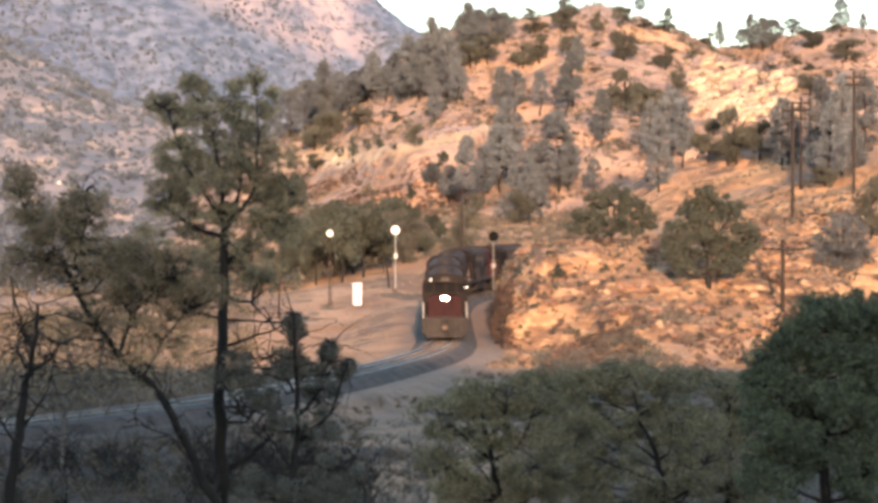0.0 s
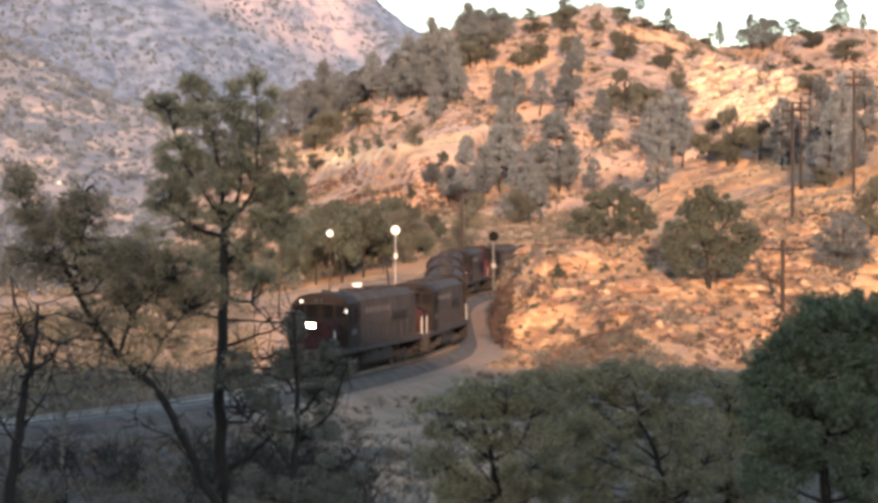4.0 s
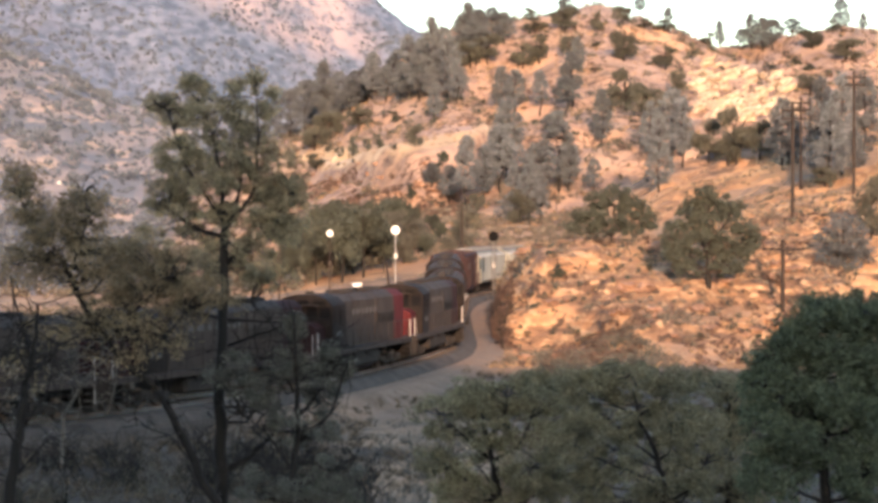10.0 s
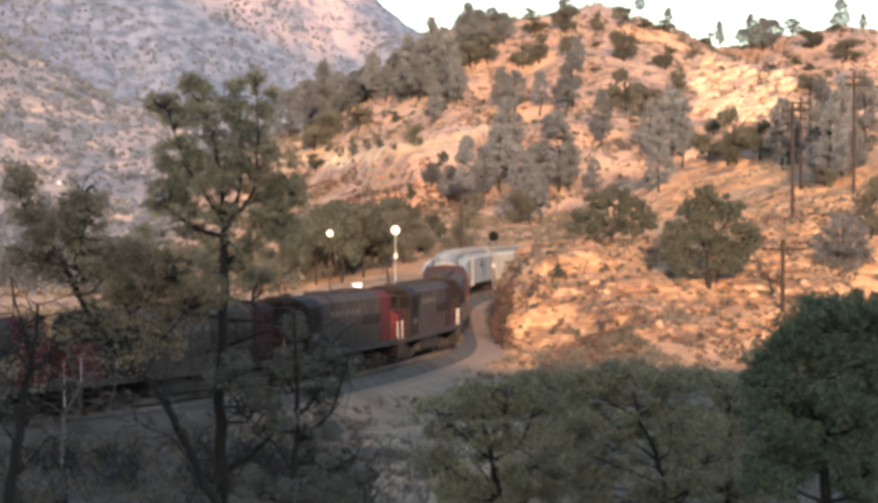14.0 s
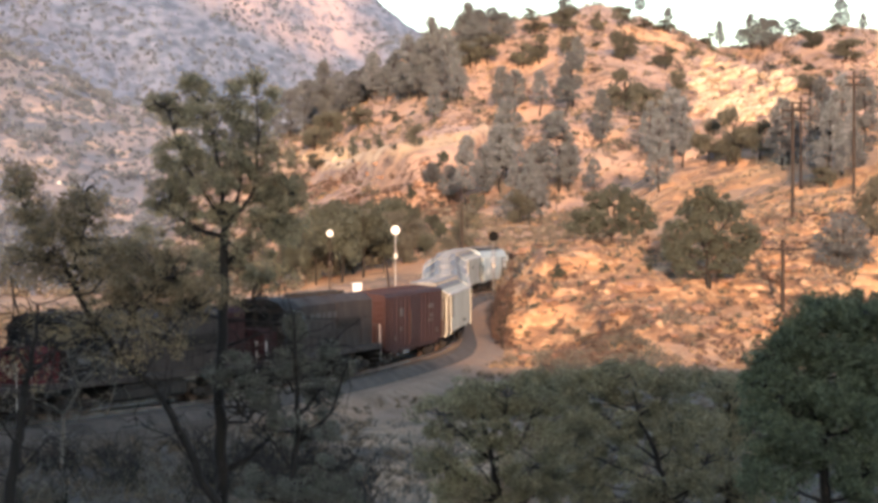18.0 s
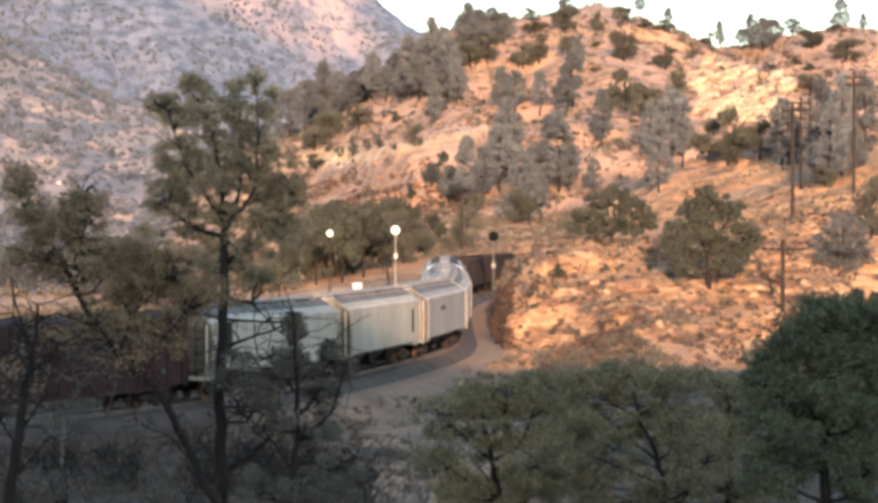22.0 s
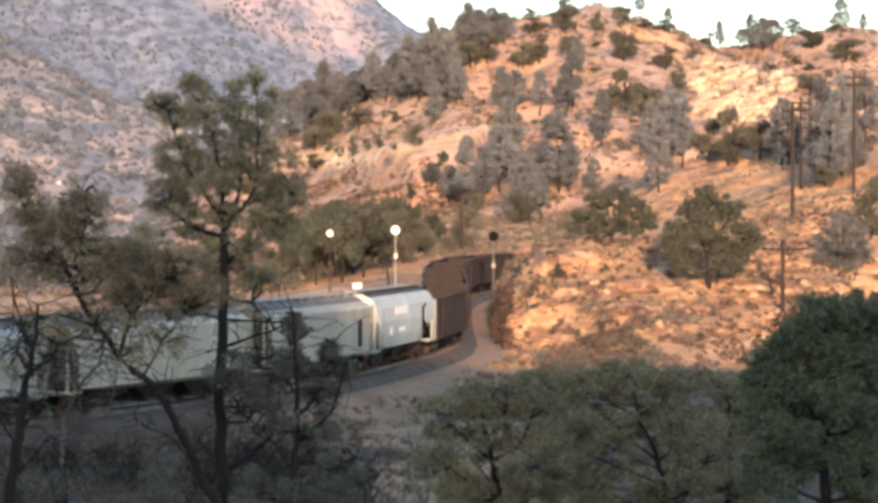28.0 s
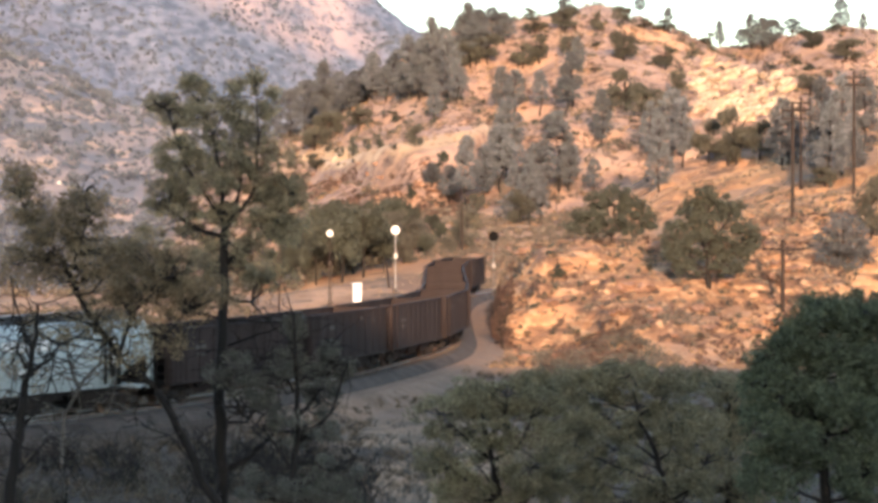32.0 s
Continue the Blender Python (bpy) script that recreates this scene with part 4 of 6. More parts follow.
# pale rock outcrop below the skyline
def rock(rng, x, y, r, mat="rock", squash=0.75, wide=1.0, tilt=0.0, text="pale angular boulder on the dry slope"):
    b = bmesh.new()
    bmesh.ops.create_icosphere(b, subdivisions=2, radius=r)
    for v in b.verts:
        v.co = v.co * float(1 + 0.28 * rng.normal()) * 1.0
        v.co.z *= squash
        v.co.x *= wide
    me = bpy.data.meshes.new("rock")
    b.to_mesh(me)
    b.free()
    me.materials.append(MAT[mat])
    ob = new("rock", me)
    ob.matrix_basis = pose(x, y, ground_z(x, y) + 0.15 * r, 0, tilt, float(rng.uniform(0, 360) if not tilt else rng.normal(0, 25)))
    return tagged(ob, text, "rock", "rock outcrop")


_rng = np.random.default_rng(77)
for _k in range(185):
    _y = float(_rng.uniform(441, 512))
    rock(_rng, float(_rng.uniform(452, 630) - 0.35 * max(0, _y - 480)) / 4500 * _y, _y, float(_rng.uniform(0.5, 1.5)), "rock", 0.6, wide=1.6, tilt=-24)
for _k in range(48):
    _y = float(_rng.uniform(172, 216))
    rock(_rng, float(_rng.uniform(125, 640)) / 4500 * _y, _y, float(_rng.uniform(0.2, 0.75)), "orange_rock", 0.5, text="rough orange ledge stone in the bank")
for _k in range(46):
    _x = float(_rng.uniform(-27, 1))
    rock(_rng, _x, float(np.interp(_x, BENCH[:, 0], BENCH[:, 1]) + _rng.uniform(-13, 2)), float(_rng.uniform(0.25, 0.7)), "orange_rock", 0.5, wide=1.7, text="rough orange stone in the slope under the ledge")
# trees whose stems and crowns have a shape of their own: stems as (x, z) runs at one depth, crowns as blobs
def shaped_tree(name, label, y, stems, blobs, leaf, mat, per, seed, needle=1.0, twigs=0, clump=0.28, thick=1.0, bark="bark"):
    rng = np.random.default_rng(seed)
    t = thing(name, label, "tree", "near trees")
    x0, z0 = stems[0][0][0]
    t.location = (x0, y, z0)
    tubes = []
    for pts, r0, r1 in stems:
        drift = rng.normal(0, 0.25)
        path = []
        for i in range(len(pts) - 1):
            a, b = pts[i], pts[i + 1]
            for u in (0, 0.33, 0.66):
                k = (i + u) / (len(pts) - 1)
                path.append((a[0] + (b[0] - a[0]) * u - x0 + rng.normal(0, min(r1, 0.03)), drift * k, a[1] + (b[1] - a[1]) * u - z0 + rng.normal(0, min(r1, 0.03) * 0.5)))
        path.append((pts[-1][0] - x0, drift, pts[-1][1] - z0))
        tubes.append((path, [r0 + (r1 - r0) * i / (len(path) - 1) for i in range(len(path))]))
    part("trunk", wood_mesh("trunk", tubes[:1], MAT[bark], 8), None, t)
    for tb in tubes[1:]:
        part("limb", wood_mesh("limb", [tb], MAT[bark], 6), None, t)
    cs, rs, tw = [], [], []
    for bx, bz, rx, rz, n in blobs:
        for _ in range(int(n * thick)):
            d = rng.normal(0, 1, 3)
            d = d / np.linalg.norm(d) * rng.uniform(0.2, 1) ** 0.5
            cs.append((bx - x0 + d[0] * rx, d[1] * (rx + rz) / 2, bz - z0 + d[2] * rz))
            rs.append(clump * rng.uniform(0.6, 1.4))
    nodes = [p for tb in tubes for p in tb[0]]
    for c in cs[::2]:
        d = [(c[0] - p[0]) ** 2 + (c[2] - p[2]) ** 2 + (c[1] - p[1]) ** 2 + (0 if p[2] < c[2] + 0.2 else 2) for p in nodes]
        p = nodes[int(np.argmin(d))]
        tw.append((wander(rng, p, c, 0.06, 4, 0.05), [0.03, 0.025, 0.018, 0.013, 0.007]))
    for _ in range(twigs):
        p = nodes[int(rng.integers(2, len(nodes)))]
        d = rng.normal(0, 1, 3) * [1, 0.7, 0.55]
        e = np.array(p) + d / np.linalg.norm(d) * rng.uniform(0.5, 1.5)
        tw.append((wander(rng, p, e, 0.1, 4, 0.12), [0.022, 0.018, 0.014, 0.01, 0.005]))
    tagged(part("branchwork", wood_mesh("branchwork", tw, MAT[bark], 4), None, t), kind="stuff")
    if cs:
        part("crown", leaf_mesh("crown", rng, cs, rs, per, leaf, MAT[mat], 0.75, needle), None, t)
    return t
def at(y, *pts):
    """Points given by bearing and drop seen from the camera's place, turned into (x, z) at depth y."""
    return [((u - 784) * y / 4500, EYE - (v - 383) * y / 4500) for u, v in pts]


def blobs_at(y, *rows):
    return [((u - 784) * y / 4500, EYE - (v - 383) * y / 4500, a * y / 4500, b * y / 4500, n) for u, v, a, b, n in rows]


shaped_tree("pine_tree", "tall grey pine with forked open crown in shade", 64.0, [
    (at(64, (392, 1045), (396, 899), (392, 760), (396, 640), (400, 520), (402, 405)), 0.19, 0.10), (at(64, (402, 412), (396, 330), (380, 240), (345, 150)), 0.065, 0.012),
    (at(64, (402, 420), (425, 350), (430, 260), (425, 150)), 0.075, 0.014), (at(64, (402, 410), (455, 340), (462, 240), (458, 150)), 0.06, 0.014),
    (at(64, (400, 426), (345, 405), (320, 386), (284, 369)), 0.07, 0.02), (at(64, (400, 400), (335, 300), (300, 200), (290, 185)), 0.05, 0.012),
    (at(64, (402, 470), (470, 420), (520, 350)), 0.06, 0.02), (at(64, (400, 536), (448, 540), (474, 566), (495, 590)), 0.05, 0.018), (at(64, (398, 572), (450, 573), (512, 578)), 0.04, 0.015), (at(64, (398, 622), (440, 606), (500, 586), (540, 560)), 0.045, 0.015),
    (at(64, (396, 570), (350, 560), (300, 575)), 0.04, 0.012), (at(64, (395, 640), (430, 620), (470, 660)), 0.045, 0.012), (at(64, (398, 850), (432, 824), (470, 795), (490, 772), (520, 772), (545, 800), (560, 812), (555, 845)), 0.08, 0.025),
    (at(64, (398, 756), (440, 756), (474, 790), (432, 824)), 0.04, 0.018), (at(64, (398, 728), (440, 728), (472, 742)), 0.035, 0.012), (at(64, (540, 800), (520, 760), (502, 735)), 0.04, 0.014)],
    blobs_at(64, (340, 148, 14, 20, 8), (278, 185, 9, 18, 5), (301, 178, 8, 12, 3), (365, 160, 10, 12, 3), (424, 152, 15, 14, 4), (457, 150, 9, 22, 6), (487, 174, 9, 16, 4), (480, 205, 20, 30, 6), (345, 190, 22, 20, 5), (310, 210, 26, 20, 5), (390, 220, 60, 40, 11), (330, 270, 50, 45, 14),
             (460, 270, 60, 50, 16), (310, 340, 40, 24, 7), (400, 310, 70, 45, 13), (490, 350, 50, 40, 14), (450, 390, 60, 30, 8), (350, 380, 40, 20, 4), (300, 375, 34, 14, 4), (525, 330, 28, 50, 12), (420, 450, 70, 30, 9), (500, 430, 50, 40, 10), (300, 420, 50, 30, 7), (480, 500, 50, 24, 6), (390, 265, 90, 50, 11), (330, 320, 70, 40, 8), (455, 330, 80, 40, 10), (430, 205, 60, 36, 7), (395, 245, 100, 70, 20), (405, 340, 120, 60, 26), (400, 195, 90, 30, 8), (345, 465, 60, 40, 8), (455, 475, 60, 40, 9), (500, 400, 44, 40, 10), (300, 300, 40, 50, 7), (300, 365, 50, 30, 8), (505, 365, 56, 36, 8), (352, 400, 50, 26, 6), (450, 420, 56, 24, 6)),
    0.062, "pine", 34, 5, needle=2.2, twigs=140, clump=0.22, thick=1.35)
shaped_tree("leaning_tree", "leaning dark-stemmed tree with thin olive foliage", 60.0, [
    (at(60, (392, 1040), (383, 899), (353, 850), (324, 785), (300, 728), (270, 690), (214, 645), (175, 590), (140, 530), (108, 460), (68, 428)), 0.135, 0.04),
    (at(60, (160, 570), (110, 470), (60, 420), (35, 350)), 0.06, 0.02), (at(60, (210, 645), (235, 560), (300, 500)), 0.05, 0.02), (at(60, (130, 480), (150, 400), (150, 340)), 0.045, 0.02),
    (at(60, (165, 580), (100, 560), (40, 580)), 0.035, 0.012), (at(60, (250, 680), (290, 610), (330, 560)), 0.035, 0.012), (at(60, (360, 850), (300, 780), (240, 760)), 0.03, 0.01)],
    blobs_at(60, (42, 330, 34, 40, 14), (80, 400, 64, 48, 28), (150, 380, 52, 48, 20), (50, 470, 60, 40, 20), (150, 470, 70, 46, 28), (250, 510, 80, 50, 32), (330, 540, 60, 40, 16), (200, 565, 70, 36, 13), (280, 610, 60, 36, 7), (120, 590, 80, 44, 9), (400, 520, 50, 34, 8), (240, 450, 70, 26, 12), (60, 655, 60, 46, 3), (200, 640, 60, 36, 3), (250, 470, 70, 40, 12), (310, 500, 60, 40, 10), (190, 515, 60, 36, 8), (340, 470, 50, 34, 6)),
    0.042, "brown_leaf", 36, 6, needle=1.6, twigs=110, clump=0.33, thick=2.7)
shaped_tree("dead_tree", "bleached bare dead tree below the track", 63.0, [
    (at(63, (108, 830), (112, 745), (140, 690), (175, 650), (182, 600), (165, 560)), 0.05, 0.015), (at(63, (140, 695), (120, 640), (118, 580)), 0.03, 0.01), (at(63, (175, 655), (215, 620), (222, 560)), 0.03, 0.01),
    (at(63, (190, 740), (205, 690), (212, 630), (200, 575)), 0.03, 0.01), (at(63, (150, 690), (90, 660), (50, 600)), 0.025, 0.01), (at(63, (180, 620), (150, 590), (130, 560)), 0.02, 0.008)],
    [], 0.05, "scrub", 26, 17, twigs=110, clump=0.22, bark="pale_bark")
shaped_tree("bare_tree", "nearly bare dark forked tree in shade", 57.0, [
    (at(57, (8, 1060), (12, 899), (28, 800), (38, 740), (42, 690), (55, 650), (62, 600), (66, 545)), 0.16, 0.03), (at(57, (48, 668), (84, 646), (105, 616), (140, 600)), 0.05, 0.015), (at(57, (46, 660), (25, 620), (8, 632)), 0.04, 0.012), (at(57, (57, 628), (30, 585), (20, 560)), 0.03, 0.01),
    (at(57, (30, 780), (80, 700), (100, 620)), 0.035, 0.012), (at(57, (20, 860), (80, 790), (120, 800)), 0.03, 0.01), (at(57, (30, 800), (-10, 740), (-20, 690)), 0.04, 0.015)],
    blobs_at(57, (20, 690, 40, 50, 4), (60, 600, 40, 30, 3), (110, 870, 50, 30, 4)), 0.05, "scrub", 26, 7, twigs=90, clump=0.22)
shaped_tree("young_pine", "bushy young pine with dark upright tufts", 62.0, [
    (at(62, (500, 1060), (515, 900), (530, 780), (528, 640), (525, 560)), 0.11, 0.03), (at(62, (525, 760), (570, 700), (590, 620)), 0.05, 0.02), (at(62, (525, 800), (590, 740), (622, 645)), 0.05, 0.02),
    (at(62, (520, 840), (470, 770), (430, 740)), 0.04, 0.015), (at(62, (520, 870), (590, 850), (630, 820)), 0.04, 0.015), (at(62, (525, 700), (480, 640), (450, 640)), 0.04, 0.015)],
    blobs_at(62, (525, 584, 9, 24, 9), (586, 630, 8, 18, 7), (620, 656, 8, 13, 5), (510, 650, 46, 34, 10), (570, 690, 50, 40, 10), (470, 700, 50, 40, 9), (440, 655, 46, 34, 5), (400, 680, 50, 30, 3), (540, 760, 70, 40, 10), (600, 850, 50, 50, 8), (560, 880, 90, 40, 16), (470, 870, 60, 40, 6)),
    0.05, "young_pine", 60, 8, needle=1.8, twigs=80, clump=0.24, thick=2.3)
for k, (y, mt, tr, blobs) in enumerate([
        (70, "oak_near", [(893, 1010), (893, 895), (886, 860), (880, 825), (868, 785), (862, 745)], [(835, 712, 56, 30, 14), (905, 708, 76, 28, 18), (790, 740, 50, 40, 9), (860, 760, 90, 50, 22), (950, 750, 70, 50, 15), (780, 820, 40, 40, 7), (860, 840, 80, 40, 9), (950, 840, 70, 40, 10), (800, 875, 50, 36, 12), (880, 885, 60, 30, 9), (960, 885, 60, 40, 12)]),
        (68, "oak_near", [(1190, 1020), (1190, 900), (1184, 862), (1176, 825), (1160, 785), (1138, 745)], [(1050, 684, 60, 28, 13), (1120, 676, 80, 28, 18), (1200, 680, 70, 28, 16), (1090, 750, 90, 50, 20), (1200, 760, 90, 50, 22), (1030, 800, 60, 50, 10), (1130, 850, 90, 40, 9), (1260, 830, 60, 50, 9), (1050, 870, 60, 40, 13), (1120, 895, 60, 26, 8), (1230, 885, 60, 36, 12)]),
        (55, "oak_green", [(1480, 1120), (1480, 900), (1470, 780), (1450, 680)], [(1480, 562, 55, 36, 26), (1545, 562, 50, 40, 26), (1430, 600, 45, 36, 22), (1390, 640, 40, 36, 20), (1365, 690, 36, 44, 18), (1490, 630, 70, 50, 34), (1560, 640, 50, 60, 28), (1430, 690, 60, 50, 26), (1500, 720, 70, 60, 30), (1375, 760, 50, 60, 20), (1560, 740, 50, 60, 24), (1450, 800, 80, 60, 28), (1380, 850, 60, 60, 18), (1540, 850, 60, 60, 24)]),
        (74, "oak_near", [(1300, 1000), (1300, 880), (1310, 800), (1300, 740)], [(1290, 694, 60, 30, 13), (1340, 740, 60, 46, 14), (1270, 760, 70, 50, 16), (1330, 830, 80, 60, 20), (1240, 860, 60, 40, 10), (1000, 692, 56, 30, 14), (950, 688, 40, 24, 8), (1000, 860, 60, 50, 12), (1330, 885, 60, 40, 14), (1020, 755, 60, 44, 16), (1100, 805, 60, 44, 13), (1200, 800, 50, 40, 9)]),
        (66, "oak_green", [(680, 1080), (640, 960), (610, 900)], [(560, 880, 60, 30, 8), (620, 905, 40, 24, 5)])]):
    x0 = tr[0][0]
    stems = [(at(y, *tr), 0.17 if mt == "oak_green" else 0.12, 0.04)]
    for u, v, a, b, n in blobs:
        i = min(range(1, len(tr)), key=lambda q: abs(tr[q][1] - v - 70))
        stems.append((at(y, tr[i], ((tr[i][0] + u) / 2 + 10, (tr[i][1] + v) / 2 + 12), (u, v)), 0.05, 0.015))
    shaped_tree("oak_tree", "dark live oak in shade on the near slope" if mt == "oak_near" else "dense dark green oak in deep shade", float(y), stems, blobs_at(y, *blobs), 0.042, mt, 150, 40 + k, clump=0.30, twigs=40, thick=1.6)

shaped_tree("oak_tree", "broad domed live oak with bare trunk on the knoll", 194.0, [
    (at(194, (1266, 545), (1266, 500), (1262, 450), (1265, 390)), 0.24, 0.08), (at(194, (1265, 490), (1225, 450), (1205, 430)), 0.13, 0.04), (at(194, (1265, 480), (1305, 450), (1330, 430)), 0.13, 0.04),
    (at(194, (1263, 450), (1235, 400), (1230, 380)), 0.10, 0.04), (at(194, (1263, 440), (1300, 395), (1305, 380)), 0.10, 0.04)],
    blobs_at(194, (1258, 348, 20, 14, 6), (1284, 362, 22, 16, 7), (1232, 372, 26, 20, 9), (1308, 378, 24, 20, 8), (1262, 395, 40, 26, 14), (1206, 410, 22, 18, 7), (1332, 412, 22, 20, 8), (1245, 435, 40, 24, 13), (1298, 432, 36, 22, 12), (1204, 452, 22, 20, 7), (1335, 450, 18, 20, 7), (1228, 480, 30, 16, 8), (1296, 474, 36, 16, 9), (1192, 435, 10, 14, 3), (1350, 430, 8, 12, 2)),
    0.13, "oak", 60, 60, clump=0.5, twigs=60, thick=2.0)
shaped_tree("oak_bush", "low broad live oak bush on the knoll crest", 217.0, [
    (at(217, (1092, 440), (1094, 405), (1098, 370)), 0.14, 0.05), (at(217, (1093, 425), (1060, 395), (1045, 385)), 0.08, 0.03), (at(217, (1093, 420), (1130, 395), (1148, 390)), 0.08, 0.03)],
    blobs_at(217, (1102, 345, 20, 13, 6), (1072, 360, 26, 17, 9), (1128, 364, 24, 17, 9), (1042, 384, 22, 17, 8), (1095, 388, 42, 22, 15), (1152, 390, 20, 17, 7), (1024, 404, 12, 9, 3), (1166, 406, 9, 8, 2), (1090, 410, 62, 12, 14)),
    0.13, "oak", 60, 61, clump=0.5, twigs=40, thick=2.0)
shaped_tree("oak_bush", "grey-green rounded oak bush on the knoll", 202.0, [
    (at(202, (1508, 505), (1508, 460), (1506, 410)), 0.14, 0.05), (at(202, (1508, 470), (1482, 440), (1475, 430)), 0.08, 0.03), (at(202, (1508, 465), (1532, 440), (1540, 425)), 0.08, 0.03)],
    blobs_at(202, (1505, 396, 24, 16, 8), (1482, 424, 22, 20, 8), (1532, 420, 24, 20, 9), (1508, 440, 36, 24, 14), (1470, 455, 14, 18, 5), (1545, 455, 16, 22, 6), (1508, 472, 36, 16, 9)),
    0.12, "pine_far", 56, 62, clump=0.5, twigs=50, thick=1.6)
shaped_tree("dead_shrub", "bare reddish dead shrub at the cutting edge", 187.0, [
    (at(187, (897, 622), (893, 580), (888, 545)), 0.07, 0.03), (at(187, (895, 600), (905, 565), (915, 545)), 0.05, 0.02), (at(187, (894, 600), (882, 570), (878, 550)), 0.04, 0.02)],
    blobs_at(187, (895, 590, 18, 22, 8), (905, 560, 14, 14, 4), (884, 570, 10, 14, 3)), 0.10, "rust_leaf", 22, 71, twigs=70, clump=0.3)
# ---- lineside fixtures ----
def signal(x, y, h, back, label, disc=0.5, pole="silver"):
    """A searchlight signal: mast, ladder, round target with its lamp, and a base."""
    t = thing("railway_signal", label, "signal", "block signals")
    t.matrix_basis = pose(x, y, ground_z(x, y))
    b = bmesh.new()
    rod(b, (0, 0, -0.4), (0, 0, h - 0.35), 0.065, 0.05, 10)
    part("mast", b, MAT[pole], t)
    b = bmesh.new()
    box(b, -0.3, 0.3, -0.25, 0.25, -0.4, 0.4, 0.03)
    part("base", b, MAT["ballast"], t, "concrete and steel mast base")
    b = bmesh.new()
    for o in (-0.18, 0.18):
        rod(b, (o, 0.65, 0), (o, 0.2, h - 0.6), 0.02)
    for k in range(int(h / 0.35)):
        u = k * 0.35 / h
        rod(b, (-0.18, 0.65 - 0.45 * u, 0.2 + k * 0.33), (0.18, 0.65 - 0.45 * u, 0.2 + k * 0.33), 0.014, n=4)
    part("ladder", b, MAT["wood"], t)
    b = bmesh.new()
    rod(b, (0, -0.12, h), (0, -0.16, h), disc, n=28)
    tg = part("target", b, MAT["white"] if back else MAT["black"], t, "round signal target")
    b = bmesh.new()
    box(b, -0.2, 0.2, 0.0, 0.5, h - 0.25, h + 0.25, 0.05)
    part("lamp_case", b, MAT["black"], t)
    b = bmesh.new()
    rod(b, (0, -0.16, h), (0, -0.30, h), 0.13, n=14)
    part("lens_hood", b, MAT["black"] if not back else MAT["silver"], tg)
    b = bmesh.new()
    box(b, -0.2, 0.2, -0.14, 0.14, h * 0.55, h * 0.55 + 0.5, 0.03)
    part("junction_box", b, MAT[pole], t)
    return t


signal(5.2, 240.0, 6.7, False, "grey signal mast with black round target", 0.5, "grey_steel")
signal(-4.6, 266.0, 6.6, True, "silver signal mast with sunlit white target", 0.46)
signal(-11.1, 256.0, 7.4, True, "slender dark signal mast with small white target", 0.34, "wood")
cabinet = thing("signal_cabinet", "tall white trackside signal cabinet on grass", "cabinet")
cabinet.matrix_basis = pose(-8.3, 254.5, ground_z(-8.3, 254.5), 0, 0, 12) @ Matrix.Diagonal((1.15, 1.15, 1.2, 1))
b = bmesh.new()
box(b, -0.36, 0.36, -0.3, 0.3, 0.1, 1.85, 0.03)
part("body", b, MAT["white"], cabinet)
b = bmesh.new()
box(b, -0.42, 0.42, -0.36, 0.36, 1.853, 1.95, 0.02)
part("roof", b, MAT["white"], cabinet)
b = bmesh.new()
box(b, -0.3, 0.3, -0.325, -0.303, 0.2, 1.75, 0.008)
dr = part("door", b, MAT["white"], cabinet)
b = bmesh.new()
box(b, 0.2, 0.24, -0.36, -0.326, 0.9, 1.1)
part("handle", b, MAT["black"], dr)
b = bmesh.new()
box(b, -0.4, 0.4, -0.34, 0.34, -0.3, 0.1)
part("plinth", b, MAT["ballast"], cabinet)
post = thing("wooden_post", "dark leaning wooden post beside the signal", "post")
post.matrix_basis = pose(-5.4, 272.0, ground_z(-5.4, 272.0), 0, -6, 0)
b = bmesh.new()
rod(b, (0, 0, -0.4), (0, 0, 2.9), 0.16, 0.12, 10)
part("shaft", b, MAT["wood"], post)
b = bmesh.new()
rod(b, (0, 0, 2.9), (0, 0, 2.98), 0.14, 0.05, 10)
part("cap", b, MAT["black"], post)

for px_, py_, ph_ in ((-19.2, 266.0, 2.5), (-15.7, 246.0, 3.8)):
    post = thing("fence_post", "thin dark wooden post on the grassy mound", "post", "mound posts")
    post.matrix_basis = pose(px_, py_, ground_z(px_, py_), 0, 2, 0)
    b = bmesh.new()
    rod(b, (0, 0, -0.4), (0, 0, ph_), 0.11, 0.08, 8)
    part("shaft", b, MAT["wood"], post)
    b = bmesh.new()
    rod(b, (0, 0, ph_), (0, 0, ph_ + 0.05), 0.085, 0.03, 8)
    part("cap", b, MAT["wood"], post)


def pole(x, y, h, arms, width, spin, label):
    t = thing("telegraph_pole", label, "utility pole", "pole line")
    t.matrix_basis = pose(x, y, ground_z(x, y), 0, 0, spin)
    b = bmesh.new()
    rod(b, (0, 0, -0.6), (0, 0, h), 0.19, 0.14, 9)
    part("shaft", b, MAT["wood"], t)
    for k in range(arms):
        z = h - 0.75 - 0.75 * k
        b = bmesh.new()
        box(b, -width / 2, width / 2, -0.28, -0.14, z - 0.11, z + 0.11, 0.015)
        arm = part("crossarm", b, MAT["wood"], t)
        for o in np.linspace(-0.46, 0.46, 6):
            b = bmesh.new()
            rod(b, (o * width, -0.21, z + 0.11), (o * width, -0.21, z + 0.3), 0.045, 0.03, 7)
            part("insulator", b, MAT["black"], arm)
        b = bmesh.new()
        rod(b, (-width * 0.28, -0.15, z - 0.06), (0, -0.12, z - 0.55), 0.015, n=4)
        rod(b, (width * 0.28, -0.15, z - 0.06), (0, -0.12, z - 0.55), 0.015, n=4)
        part("brace", b, MAT["black"], t)
    return t


